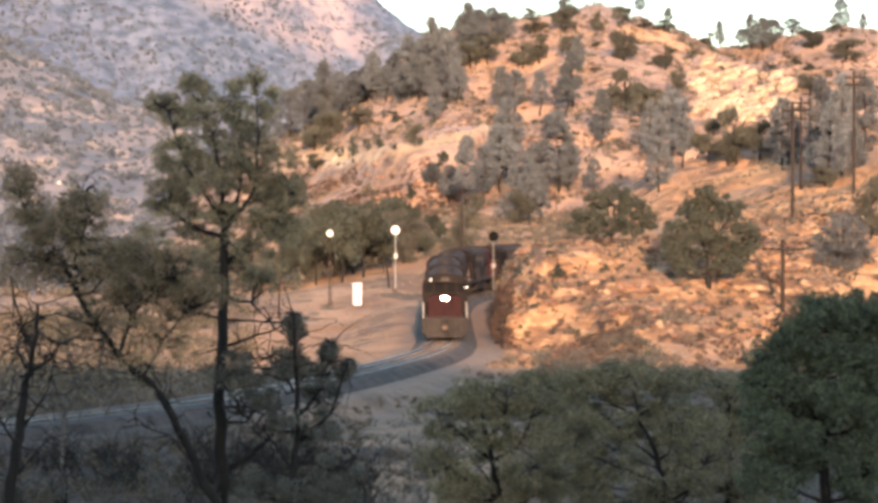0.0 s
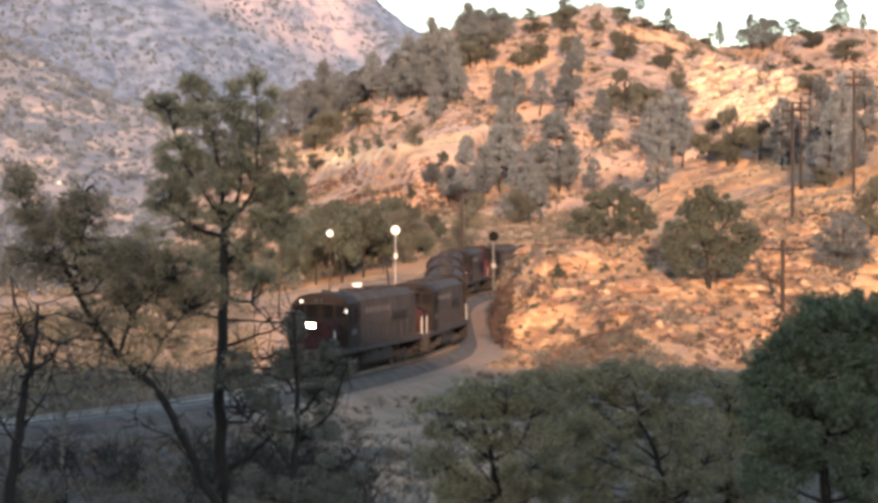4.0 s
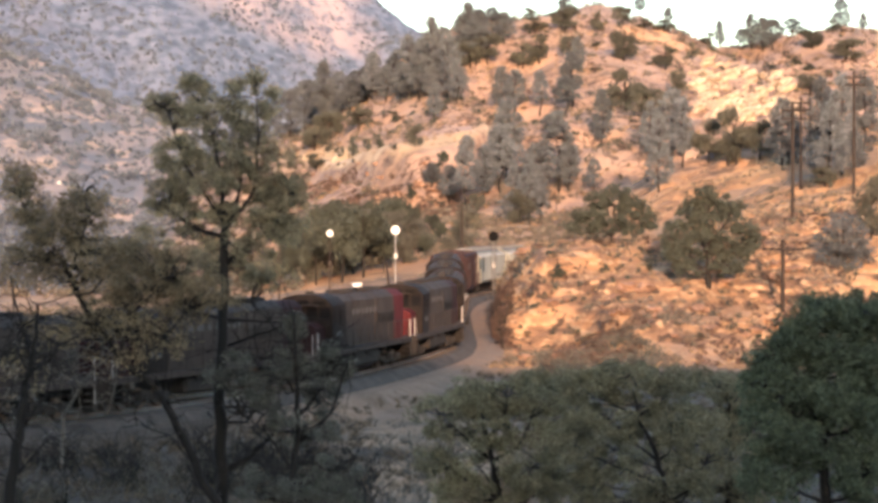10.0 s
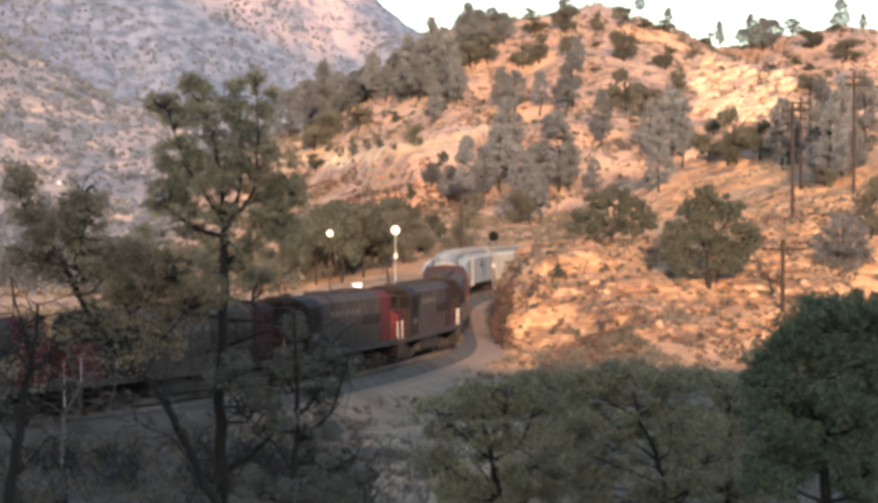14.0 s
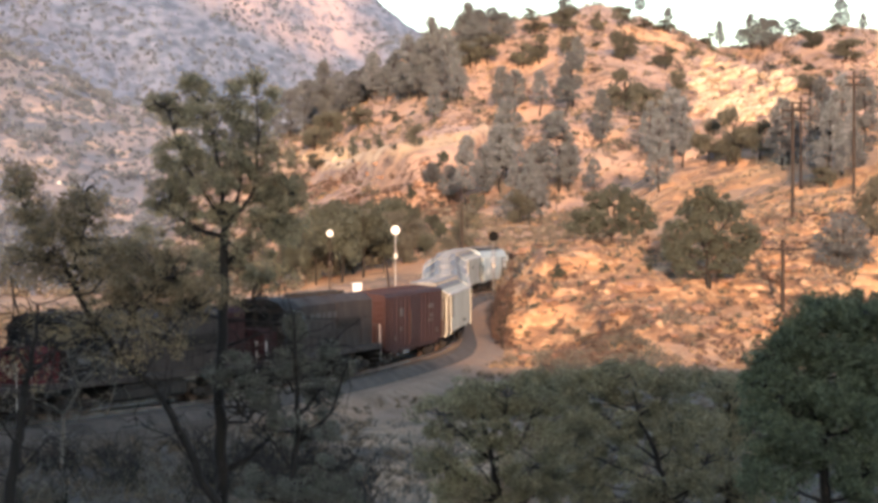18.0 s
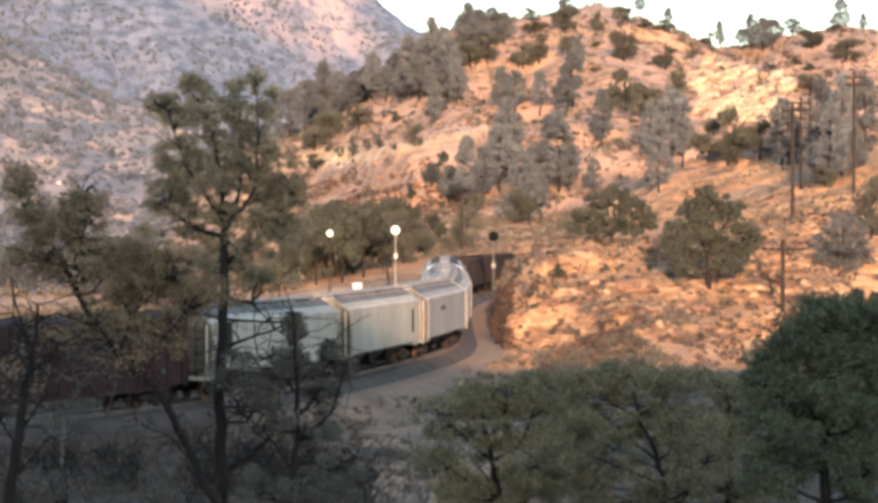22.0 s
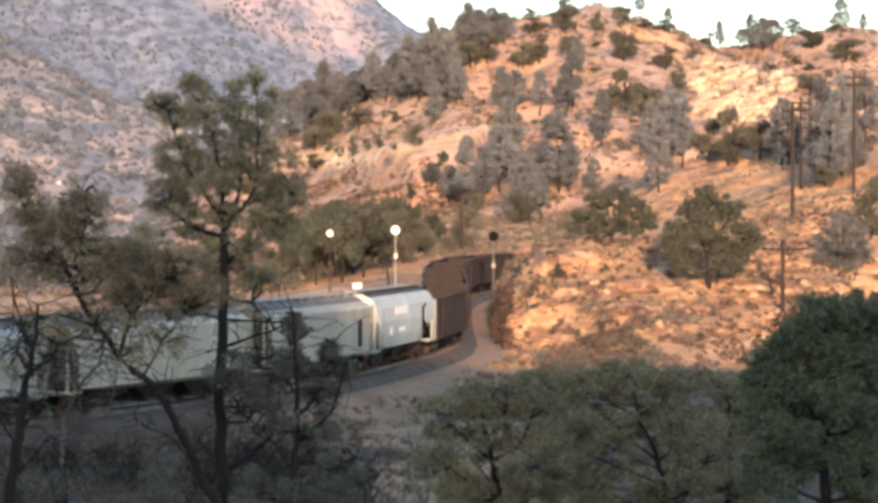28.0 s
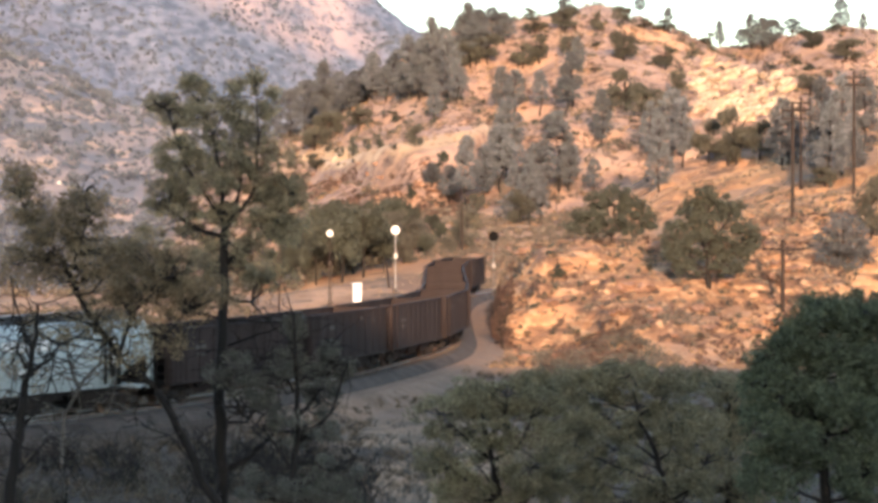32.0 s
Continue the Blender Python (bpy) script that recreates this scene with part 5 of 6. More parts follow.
pole(25.9, 189.5, 5.4, 1, 3.3, 8, "short dark pole with one broad crossarm")
for px_, py_, ph_ in ((31.9, 227.0, 11.1), (42.7, 297.0, 11.2), (43.6, 264.5, 12.9), (45.5, 308.5, 10.3)):
    pole(px_, py_, ph_, 2, 2.6, 25, "tall dark wooden pole with two crossarms")
pole(3.0, 327.5, 6.8, 0, 2.0, 0, "plain dark pole beyond the track")


def house(x, y):
    t = thing("house", "tiny white house far across the valley", "house")
    t.matrix_basis = pose(x, y, ground_z(x, y), 0, 0, 20) @ Matrix.Diagonal((0.15, 0.15, 0.3, 1))
    b = bmesh.new()
    box(b, -4, 4, -3, 3, -1, 2.6)
    part("wall", b, MAT["white"], t)
    b = bmesh.new()
    prism(b, [(-3.4, 2.6), (3.4, 2.6), (0, 4.1)], -4.3, 4.3)
    part("roof", b, MAT["silver"], t)
    for o in (-2.4, 2.0):
        b = bmesh.new()
        box(b, o - 0.5, o + 0.5, -3.05, -3.01, 0.9, 2.0)
        w = part("window", b, MAT["black"], t)
    b = bmesh.new()
    box(b, -0.5, 0.5, -3.05, -3.01, -0.2, 1.9)
    part("door", b, MAT["wood"], t)


house(-128.6, 852.0)
# ---- the train ----
def paint(name, a, c, rough=0.8, streak=0.25):
    m = material(name, (a, c), 1.6, rough, stretch=(1, 1, streak), fine=7, bump=0.004)
    m.node_tree.nodes["Principled BSDF"].inputs["Specular IOR Level"].default_value = 0.15
    return m


MAT.update({
    "loco_grey": paint("sooty_grey_paint", (0.033, 0.026, 0.023), (0.064, 0.052, 0.046)),
    "loco_red": paint("faded_scarlet_paint", (0.021, 0.0085, 0.0085), (0.044, 0.016, 0.016)),
    "loco_scarlet": paint("bright_scarlet_paint", (0.058, 0.0115, 0.013), (0.112, 0.020, 0.023)),
    "soot": paint("sooty_underframe", (0.018, 0.016, 0.015), (0.05, 0.043, 0.038), 0.85),
    "rust_wheel": material("rusty_wheel_steel", ((0.07, 0.045, 0.032), (0.16, 0.11, 0.08)), 0.4, 0.6, 0.4),
    "cream": paint("weathered_cream_paint", (0.305, 0.294, 0.246), (0.435, 0.418, 0.352)),
    "dusty_cream": paint("dusty_tan_cream_paint", (0.30, 0.284, 0.238), (0.42, 0.40, 0.338)),
    "pale_grey": paint("weathered_pale_grey_paint", (0.235, 0.231, 0.215), (0.335, 0.33, 0.308)),
    "pale_blue": paint("pale_blue_grey_paint", (0.32, 0.375, 0.38), (0.44, 0.50, 0.50)),
    "box_red": paint("oxide_red_paint", (0.031, 0.0165, 0.016), (0.056, 0.030, 0.029)),
    "coal_brown": paint("rusty_brown_steel", (0.022, 0.0165, 0.0155), (0.044, 0.034, 0.032)),
    "letter": paint("dulled_white_lettering", (0.065, 0.06, 0.058), (0.12, 0.115, 0.11)),
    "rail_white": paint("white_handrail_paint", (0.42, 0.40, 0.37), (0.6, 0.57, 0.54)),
    "roof_dark": paint("sooty_roof_walk_paint", (0.035, 0.033, 0.032), (0.08, 0.076, 0.072)),
    "roof_mid": paint("sooty_grey_roof_paint", (0.10, 0.099, 0.095), (0.19, 0.187, 0.18)),
    "roof_grey": paint("dirty_roof_grey", (0.17, 0.165, 0.155), (0.32, 0.31, 0.29), 0.8),
    "glass": material("dark_cab_glass", ((0.004, 0.004, 0.005), (0.008, 0.008, 0.009)), 1.0, 0.5),
    "cab_dark": paint("sooty_dark_cab_paint", (0.011, 0.008, 0.007), (0.024, 0.018, 0.016)),
    "headlight": material("lit_headlight", ((0.9, 0.9, 0.85), (0.9, 0.9, 0.85)), 1.0, 0.3, emit=((1.0, 0.86, 0.62), 60.0)),
    "class_lens": material("lit_class_lens", ((0.8, 0.8, 0.76), (0.8, 0.8, 0.76)), 1.0, 0.3, emit=((1.0, 0.94, 0.82), 1.6)),
    "dim_lamp": material("dim_lamp_lens", ((0.02, 0.02, 0.02), (0.03, 0.03, 0.03)), 1.0, 0.3),
})
MAT["glass"].node_tree.nodes["Principled BSDF"].inputs["Specular IOR Level"].default_value = 0.04


def cell(cache, key, build):
    """Meshes shared between alike parts."""
    if key not in cache:
        b = bmesh.new()
        build(b)
        me = bpy.data.meshes.new(key)
        b.to_mesh(me)
        b.free()
        cache[key] = me
    return cache[key]


SHARED = {}


def piece(name, parent, mat, build, at=(0, 0, 0), key=None, label="", spin=0.0):
    """A part placed at a point of its thing; alike parts share one mesh."""
    if key:
        me = cell(SHARED, key + mat, build)
        if not me.materials:
            me.materials.append(MAT[mat])
        ob = new(name, me)
        ob.parent = parent
        if label:
            tagged(ob, label)
    else:
        b = bmesh.new()
        build(b)
        ob = part(name, b, MAT[mat], parent, label)
    ob.location = at
    ob.rotation_euler = (0, 0, spin)
    return ob


def truck(parent, x, axles, gap):
    """A bogie: bolster, side frames and wheels."""
    half = gap * (axles - 1) / 2
    t = piece("truck", parent, "soot", lambda b: box(b, -0.5, 0.5, -1.15, 1.15, 0.45, 0.85, 0.05), (x, 0, 0), "truck%d" % axles)

    def side(b):
        box(b, -half - 0.5, half + 0.5, -0.09, 0.09, 0.42, 0.66, 0.04)
        for k in range(axles):
            box(b, -half + k * gap - 0.22, -half + k * gap + 0.22, -0.13, 0.13, 0.3, 0.72, 0.05)
        for k in range(axles - 1):
            u = -half + (k + 0.5) * gap
            box(b, u - 0.38, u + 0.38, -0.11, 0.11, 0.22, 0.42, 0.03)
            for o in (-0.22, 0, 0.22):
                rod(b, (u + o, 0.12, 0.42), (u + o, 0.12, 0.78), 0.07, n=6)

    def wheel(b):
        rod(b, (0, -0.07, 0), (0, 0.07, 0), 0.46, n=18)
        rod(b, (0, -0.1, 0), (0, -0.06, 0), 0.5, n=18)
        rod(b, (0, 0.06, 0), (0, 0.16, 0), 0.13, n=8)

    for y in (-1.08, 1.08):
        piece("side_frame", t, "soot", side, (0, y, 0), "sideframe%d" % axles, spin=0 if y > 0 else math.pi)
    for k in range(axles):
        for y in (-0.78, 0.78):
            piece("wheel", t, "rust_wheel", wheel, (-half + k * gap, y, 0.46), "wheel", spin=0 if y > 0 else math.pi)
    return t


def couplers(t, half):
    def knuckle(b):
        box(b, -0.55, 0.25, -0.09, 0.09, -0.1, 0.1, 0.03)
        box(b, 0.2, 0.5, -0.17, 0.17, -0.16, 0.16, 0.05)
    piece("coupler", t, "rust_wheel", knuckle, (half - 0.5, 0, 0.88), "knuckle")
    piece("coupler", t, "rust_wheel", knuckle, (-half + 0.5, 0, 0.88), "knuckle", spin=math.pi)


def ladder(parent, mat, x, y, z0, z1, along):
    """A grab-iron ladder; along 'x' on a side, 'y' on an end."""
    def build(b):
        n = int((z1 - z0) / 0.36)
        for k in range(n + 1):
            z = z0 + k * (z1 - z0) / n
            d = (0.22, 0, 0) if along == "x" else (0, 0.22, 0)
            rod(b, (-d[0], -d[1], z), (d[0], d[1], z), 0.022, n=5)
        for s in (-1, 1):
            d = (0.22 * s, 0, 0) if along == "x" else (0, 0.22 * s, 0)
            rod(b, (d[0], d[1], z0 - 0.1), (d[0], d[1], z1 + 0.1), 0.026, n=5)
    return piece("ladder", parent, mat, build, (x, y, 0), "ladder%s%.2f%.2f" % (along, z0, z1))


def locomotive(L, red_rear="", lamps=False, label="", nose="loco_red"):
    """A six-axle road switcher: long hood behind, cab and low nose in front."""
    t = thing("diesel_locomotive", label, "locomotive", "locomotives")
    h = L / 2 - 0.45
    g, red = "loco_grey", nose
    piece("underframe", t, g, lambda b: box(b, -h, h, -1.55, 1.55, 1.32, 1.62, 0.03))
    piece("fuel_tank", t, "soot", lambda b: box(b, -3.3, 3.3, -1.35, 1.35, 0.42, 1.25, 0.16))
    for x, y in ((-1.2, 1.2), (1.4, 1.2), (-1.2, -1.2), (1.4, -1.2)):
        piece("air_reservoir", t, "soot", lambda b: rod(b, (-1.0, 0, 0), (1.0, 0, 0), 0.2, n=10), (x, y, 1.1), "reservoir")
    truck(t, L * 0.31, 3, 1.7)
    truck(t, -L * 0.31, 3, 1.7)
    couplers(t, L / 2)
    # long hood with chamfered roof
    prof = [(-1.2, 1.62), (1.2, 1.62), (1.2, 4.2), (0.8, 4.56), (-0.8, 4.56), (-1.2, 4.2)]
    piece("long_hood", t, g, lambda b: prism(b, prof, -h + 3.05, h - 5.15))
    piece("rear_hood", t, red_rear or g, lambda b: prism(b, [(y * 1.01, z) for y, z in prof], -h + 0.8, -h + 3.046), label="faded red hood end" if red_rear else "")
    wide = [(-1.22, 2.7), (1.22, 2.7), (1.27, 3.3), (1.22, 4.22), (0.8, 4.59), (-0.8, 4.59), (-1.22, 4.22), (-1.27, 3.3)]
    piece("radiator_section", t, g, lambda b: prism(b, wide, -h + 3.2, -h + 7.2))
    piece("dynamic_brake_hatch", t, g, lambda b: prism(b, [(-1.21, 3.5), (1.21, 3.5), (1.23, 4.21), (0.82, 4.59), (-0.82, 4.59), (-1.23, 4.21)], h - 11.2, h - 8.0))
    for x in (-h + 3.9, -h + 5.2, -h + 6.5, h - 10.4, h - 8.9):
        def fan(b):
            rod(b, (0, 0, 0), (0, 0, 0.16), 0.6, 0.56, 18)
            rod(b, (0, 0, 0.16), (0, 0, 0.2), 0.15, n=8)
        piece("roof_fan", t, "soot", fan, (x, 0, 4.63), "fan")
    piece("exhaust_silencer", t, "soot", lambda b: box(b, -0.45, 0.45, -0.18, 0.18, 4.56, 4.8, 0.03), (h - 12.3, 0, 0))
    for k in range(8):
        for y in (1.207, -1.207):
            piece("hood_door", t, g, lambda b: box(b, -0.52, 0.52, -0.012, 0.012, 1.75, 3.35, 0.008), (h - 6.2 - k * 1.12, y, 0), "hooddoor")
    for y in (1.27, -1.27):
        piece("intake_grille", t, "soot", lambda b: [box(b, -2.0, 2.0, -0.03, 0.03, 2.8 + 0.09 * j, 2.85 + 0.09 * j) for j in range(6)], (-h + 5.2, y, 0), "grille")
    # cab
    cab = [(-1.5, 1.62), (1.5, 1.62), (1.5, 4.1), (1.1, 4.52), (0.5, 4.7), (-0.5, 4.7), (-1.1, 4.52), (-1.5, 4.1)]
    c = piece("cab", t, "cab_dark", lambda b: prism(b, cab, h - 5.14, h - 2.6))
    for y in (1.505, -1.505):
        for x in (h - 4.5, h - 3.4):
            piece("side_window", c, "glass", lambda b: box(b, -0.42, 0.42, -0.02, 0.02, 3.05, 3.85, 0.01), (x, y, 0), "sidewin")
        piece("cab_number", c, "letter", lambda b: box(b, -0.5, 0.5, -0.012, 0.012, 2.35, 2.65), (h - 3.9, y, 0), "cabnum", "pale unreadable number bar")
    for y in (-1.1, -0.42, 0.42, 1.1):
        piece("windshield", c, "glass", lambda b: box(b, -0.02, 0.02, -0.27, 0.27, 3.35, 4.0, 0.01), (h - 2.59, y, 0), "frontwin")
    piece("sunshade", c, g, lambda b: box(b, -0.3, 0.3, -0.8, 0.8, 4.1, 4.15), (h - 2.35, 0, 0))
    for y in (-0.8, 0.8):
        piece("number_board", c, "cab_dark" if lamps else "black", lambda b: box(b, -0.05, 0.05, -0.3, 0.3, 4.16, 4.38, 0.01), (h - 2.58, y, 0), "numboard", "dull unreadable number board" if lamps else "")
    piece("nose", t, red, lambda b: prism(b, [(-1.1, 1.62), (1.1, 1.62), (1.1, 2.95), (0.7, 3.2), (-0.7, 3.2), (-1.1, 2.95)], h - 2.596, h - 0.75), label="faded red low nose")
    piece("nose_door", t, red, lambda b: box(b, -0.02, 0.02, -0.32, 0.32, 1.7, 2.9, 0.01), (h - 0.73, -0.3, 0))
    for y, z, x in ((-0.14, 4.28, h - 2.5), (0.14, 4.28, h - 2.5), (-0.13, 2.98, h - 0.72), (0.13, 2.98, h - 0.72)):
        hl = piece("headlight", t, "black", lambda b: rod(b, (-0.1, 0, 0), (0.08, 0, 0), 0.13, n=14), (x, y, z), "headcase")
        lit = lamps and z < 4
        piece("lens", hl, "headlight" if lit else ("dim_lamp" if lamps else "glass"), lambda b: rod(b, (0.0, 0, 0), (0.09, 0, 0), 0.11, n=14), (0, 0, 0), "headlens", "glowing headlight" if lit else "")
    if lamps:
        # glowing discs added for two bright spots: lit number board, handrail glint
        for y, z in ((-0.95, 4.25), (1.42, 3.7)):
            cl = piece("class_light", t, "black", lambda b: rod(b, (-0.08, 0, 0), (0.06, 0, 0), 0.12, n=12), (h - 2.52, y, z), "spotcase")
            piece("lens", cl, "class_lens", lambda b: rod(b, (0.0, 0, 0), (0.075, 0, 0), 0.06, n=12), (0, 0, 0), "spotdisc", "small glowing disc standing in for a bright spot")
    piece("horn", t, "soot", lambda b: [rod(b, (0, o, 4.72), (0.45, o, 4.78), 0.04, 0.1, 8) for o in (-0.14, 0, 0.14)] and rod(b, (0, -0.2, 4.7), (0, 0.2, 4.7), 0.03), (h - 4.2, 0, 0))
    # ends
    for s in (1, -1):
        piece("pilot", t, "soot", lambda b: box(b, -0.06, 0.06, -1.5, 1.5, 0.42, 1.5, 0.03), (s * (h + 0.02), 0, 0), "pilot")
        piece("plow", t, "soot", lambda b: prism(b, [(-1.3, 0.18), (1.3, 0.18), (1.1, 0.6), (-1.1, 0.6)], -0.05, 0.3), (s * (h + 0.1), 0, 0), "plow", spin=0 if s > 0 else math.pi)

        for y in (-1.45, 1.45):
            piece("end_handrail", t, "rail_white", lambda b: rod(b, (0, 0, 0.55), (0, -0.03 if y > 0 else 0.03, 2.7), 0.03, n=6), (s * (h - 0.05), y, 0), "endrail%d" % (y > 0), "white-painted end handrail")
        for y in (-1.3, 1.3):
            st = piece("step_frame", t, "soot", lambda b: box(b, -0.3, -0.27, -0.22, 0.22, 0.35, 1.6), (s * (h - 0.55), y, 0), "stepframe")
            for k in range(4):
                piece("step", st, "soot", lambda b: box(b, -0.28, 0.28, -0.2, 0.2, 0, 0.05), (0, 0, 0.4 + 0.3 * k), "steptread")
    for y in (-1.5, 1.5):
        def side_rail(b):
            rod(b, (-h + 0.9, 0, 2.7), (h - 5.3, 0, 2.7), 0.025, n=5)
            for k in range(10):
                u = -h + 0.9 + k * (2 * h - 6.2) / 9
                rod(b, (u, 0, 1.6), (u, 0, 2.7), 0.022, n=5)
        piece("side_handrail", t, g, side_rail, (0, y, 0), "siderail%.2f" % h)
    for y in (1.235, -1.235):
        for k, w in enumerate((0.75, 0.5, 0.62, 0.4, 0.7, 0.55)):
            piece("lettering_bar", t, "letter", lambda b: box(b, -w / 2, w / 2, -0.012, 0.012, 3.42, 3.72), (h - 12.6 + k * 0.95, y, 0), "bar%.2f" % w, "pale unreadable lettering bar")
    return t


def boxcar(L):
    t = thing("boxcar", "oxide red ribbed boxcar with sliding side doors", "boxcar", "freight cars")
    h = L / 2 - 0.75
    piece("body", t, "box_red", lambda b: prism(b, [(-1.52, 1.05), (1.52, 1.05), (1.52, 4.2), (1.35, 4.36), (0, 4.5), (-1.35, 4.36), (-1.52, 4.2)], -h, h))
    piece("side_sill", t, "box_red", lambda b: prism(b, [(-1.5, 0.85), (1.5, 0.85), (1.5, 1.046), (-1.5, 1.046)], -h + 1.5, h - 1.5))
    for y in (-1.56, 1.56):
        d = piece("door", t, "box_red", lambda b: [box(b, -1.55, 1.55, -0.03, 0.03, 1.12, 4.05, 0.01)] + [box(b, -1.5, 1.5, -0.06, 0.06, 1.4 + 0.6 * k, 1.48 + 0.6 * k) for k in range(5)], (0.4, y, 0), "boxdoor")
        piece("latch", d, "soot", lambda b: box(b, -0.05, 0.05, -0.08, 0.08, 1.5, 3.2), (1.3, 0, 0), "boxlatch")
        for k in range(14):
            x = -h + 0.5 + k * (2 * h - 1) / 13
            if abs(x - 0.4) > 1.75:
                piece("rib", t, "box_red", lambda b: box(b, -0.05, 0.05, -0.045, 0.045, 1.08, 4.15, 0.012), (x, y * 0.972, 0), "boxrib")
        for k, (x, z, w, hh) in enumerate(((-4.3, 3.3, 1.5, 0.26), (-4.5, 2.7, 1.0, 0.16), (-4.2, 2.4, 1.3, 0.12), (4.3, 3.2, 0.9, 0.5), (4.4, 2.2, 0.5, 0.2), (5.9, 1.7, 0.3, 0.25), (-6.1, 1.7, 0.35, 0.3))):
            piece("lettering_bar", t, "letter", lambda b: box(b, -w / 2, w / 2, -0.01, 0.01, z - hh / 2, z + hh / 2), (x, y * 1.022, 0), "bb%d" % k, "pale unreadable lettering bar")
        for s in (-1, 1):
            ladder(t, "box_red", s * (h - 0.35), y + (0.06 if y > 0 else -0.06), 1.2, 3.9 if s * y > 0 else 2.2, "x")
    for s in (-1, 1):
        piece("end_panel", t, "box_red", lambda b: [box(b, -0.05, 0.05, -1.4, 1.4, 1.3 + 0.33 * k, 1.44 + 0.33 * k, 0.03) for k in range(9)], (s * h, 0, 0), "boxend")
        ladder(t, "box_red", s * (h + 0.08), s * 1.2, 1.2, 3.9, "y")
    for k in range(10):
        piece("roof_rib", t, "box_red", lambda b: prism(b, [(-1.4, 4.37), (0, 4.505), (1.4, 4.37), (1.4, 4.4), (0, 4.55), (-1.4, 4.4)], -0.05, 0.05), (-h + 0.8 + k * (2 * h - 1.6) / 9, 0, 0), "roofrib")
    truck(t, L * 0.34, 2, 1.75)
    truck(t, -L * 0.34, 2, 1.75)
    couplers(t, L / 2)
    return t


def covered_hopper(L, mat, ribbed, label, marks=()):
    """A covered hopper: side sheets cut away at the ends, arched roof with hatches, three bays below."""
    t = thing("covered_hopper", label, "hopper car", "freight cars")
    h = L / 2 - 0.85
    w = 1.62
    if ribbed is None:
        # tank-like rounded sides
        prof = [(-1.35, 1.2), (1.35, 1.2), (1.55, 1.9), (1.66, 2.8), (1.58, 3.6), (1.3, 4.15), (0.75, 4.45), (-0.75, 4.45), (-1.3, 4.15), (-1.58, 3.6), (-1.66, 2.8), (-1.55, 1.9)]
    else:
        prof = [(-w + 0.35, 1.1), (w - 0.35, 1.1), (w, 1.34), (w, 3.72), (w - 0.16, 3.92), (0.75, 4.40), (0, 4.46), (-0.75, 4.40), (-w + 0.16, 3.92), (-w, 3.72), (-w, 1.34)]

    def shell(b):
        prism(b, prof, -h, h)
        for v in b.verts:
            if v.co.z < 1.5:
                v.co.x *= (h - 2.9) / h
            elif v.co.z < 2.4:
                v.co.x *= (h - 1.9) / h
    piece("body", t, mat, shell)
    if ribbed is not None:
        for y in (-w, w):
            piece("side_plate", t, mat, lambda b: [b.faces.new([b.verts.new(c) for c in q]) for q in
                  ([(-h, -0.02, 3.74), (h, -0.02, 3.74), (h, -0.02, 3.5), (h - 0.6, -0.02, 2.6), (h - 0.6, -0.02, 1.30), (-h + 0.6, -0.02, 1.30), (-h + 0.6, -0.02, 2.6), (-h, -0.02, 3.5)],
                   [(-h, 0.02, 3.74), (-h, 0.02, 3.5), (-h + 0.6, 0.02, 2.6), (-h + 0.6, 0.02, 1.30), (h - 0.6, 0.02, 1.30), (h - 0.6, 0.02, 2.6), (h, 0.02, 3.5), (h, 0.02, 3.74)])] and None, (0, y + (0.025 if y > 0 else -0.025), 0), "sideplate%.2f" % h)
    piece("centre_sill", t, "soot", lambda b: box(b, -h - 0.1, h + 0.1, -0.35, 0.35, 0.72, 1.09, 0.02))
    n = 15
    if ribbed:
        for y in (-w, w):
            for k in range(n):
                x = -h + 1.3 + k * (2 * h - 2.6) / (n - 1)
                piece("rib", t, mat, lambda b: box(b, -0.05, 0.05, -0.07, 0.07, 1.25, 4.0, 0.015), (x, y * 1.02, 0), "hoprib")
    if ribbed is not None:
        for s in (-1, 1):
            # white strip painted along the eave for its sunlit edge
            piece("eave_rail", t, "rail_white", lambda b: box(b, -h, h, -0.05, 0.05, 3.74, 3.90, 0.02), (0, s * (w + 0.02), 0), "eave%.2f" % h, "pale eave rail with its sunlit edge painted in")
            piece("roof_sheet", t, "roof_mid", lambda b: prism(b, [(0.80, 4.41), (1.15, 4.17), (1.15, 4.13), (0.80, 4.36)], -h + 0.04, h - 0.04), (0, 0, 0), "roofsheet%.2f" % h, "sooty grey roof slope", spin=0 if s > 0 else math.pi)
    else:
        piece("roof_sheet", t, "roof_dark", lambda b: prism(b, [(-1.1, 4.28), (-0.72, 4.475), (0.72, 4.475), (1.1, 4.28), (0.7, 4.3), (-0.7, 4.3)], -h + 0.15, h - 0.15), label="sooty dark roof sheet")
    for y in (-0.62, 0.62):
        piece("roof_walk", t, "roof_dark" if ribbed is None else "roof_grey", lambda b: [box(b, -h + 0.1, h - 0.1, -0.16, 0.16, 4.56, 4.60)] + [box(b, x - 0.03, x + 0.03, -0.16, 0.16, 4.36, 4.557) for x in np.linspace(-h + 0.3, h - 0.3, 12)], (0, y, 0), "walk%.2f" % h)
    for k in range(5):
        x = -h + 1.6 + k * (2 * h - 3.2) / 4
        piece("hatch", t, "roof_grey", lambda b: box(b, -1.2, 1.2, -0.40, 0.40, 4.44, 4.64, 0.05), (x, 0, 0), "hatch")
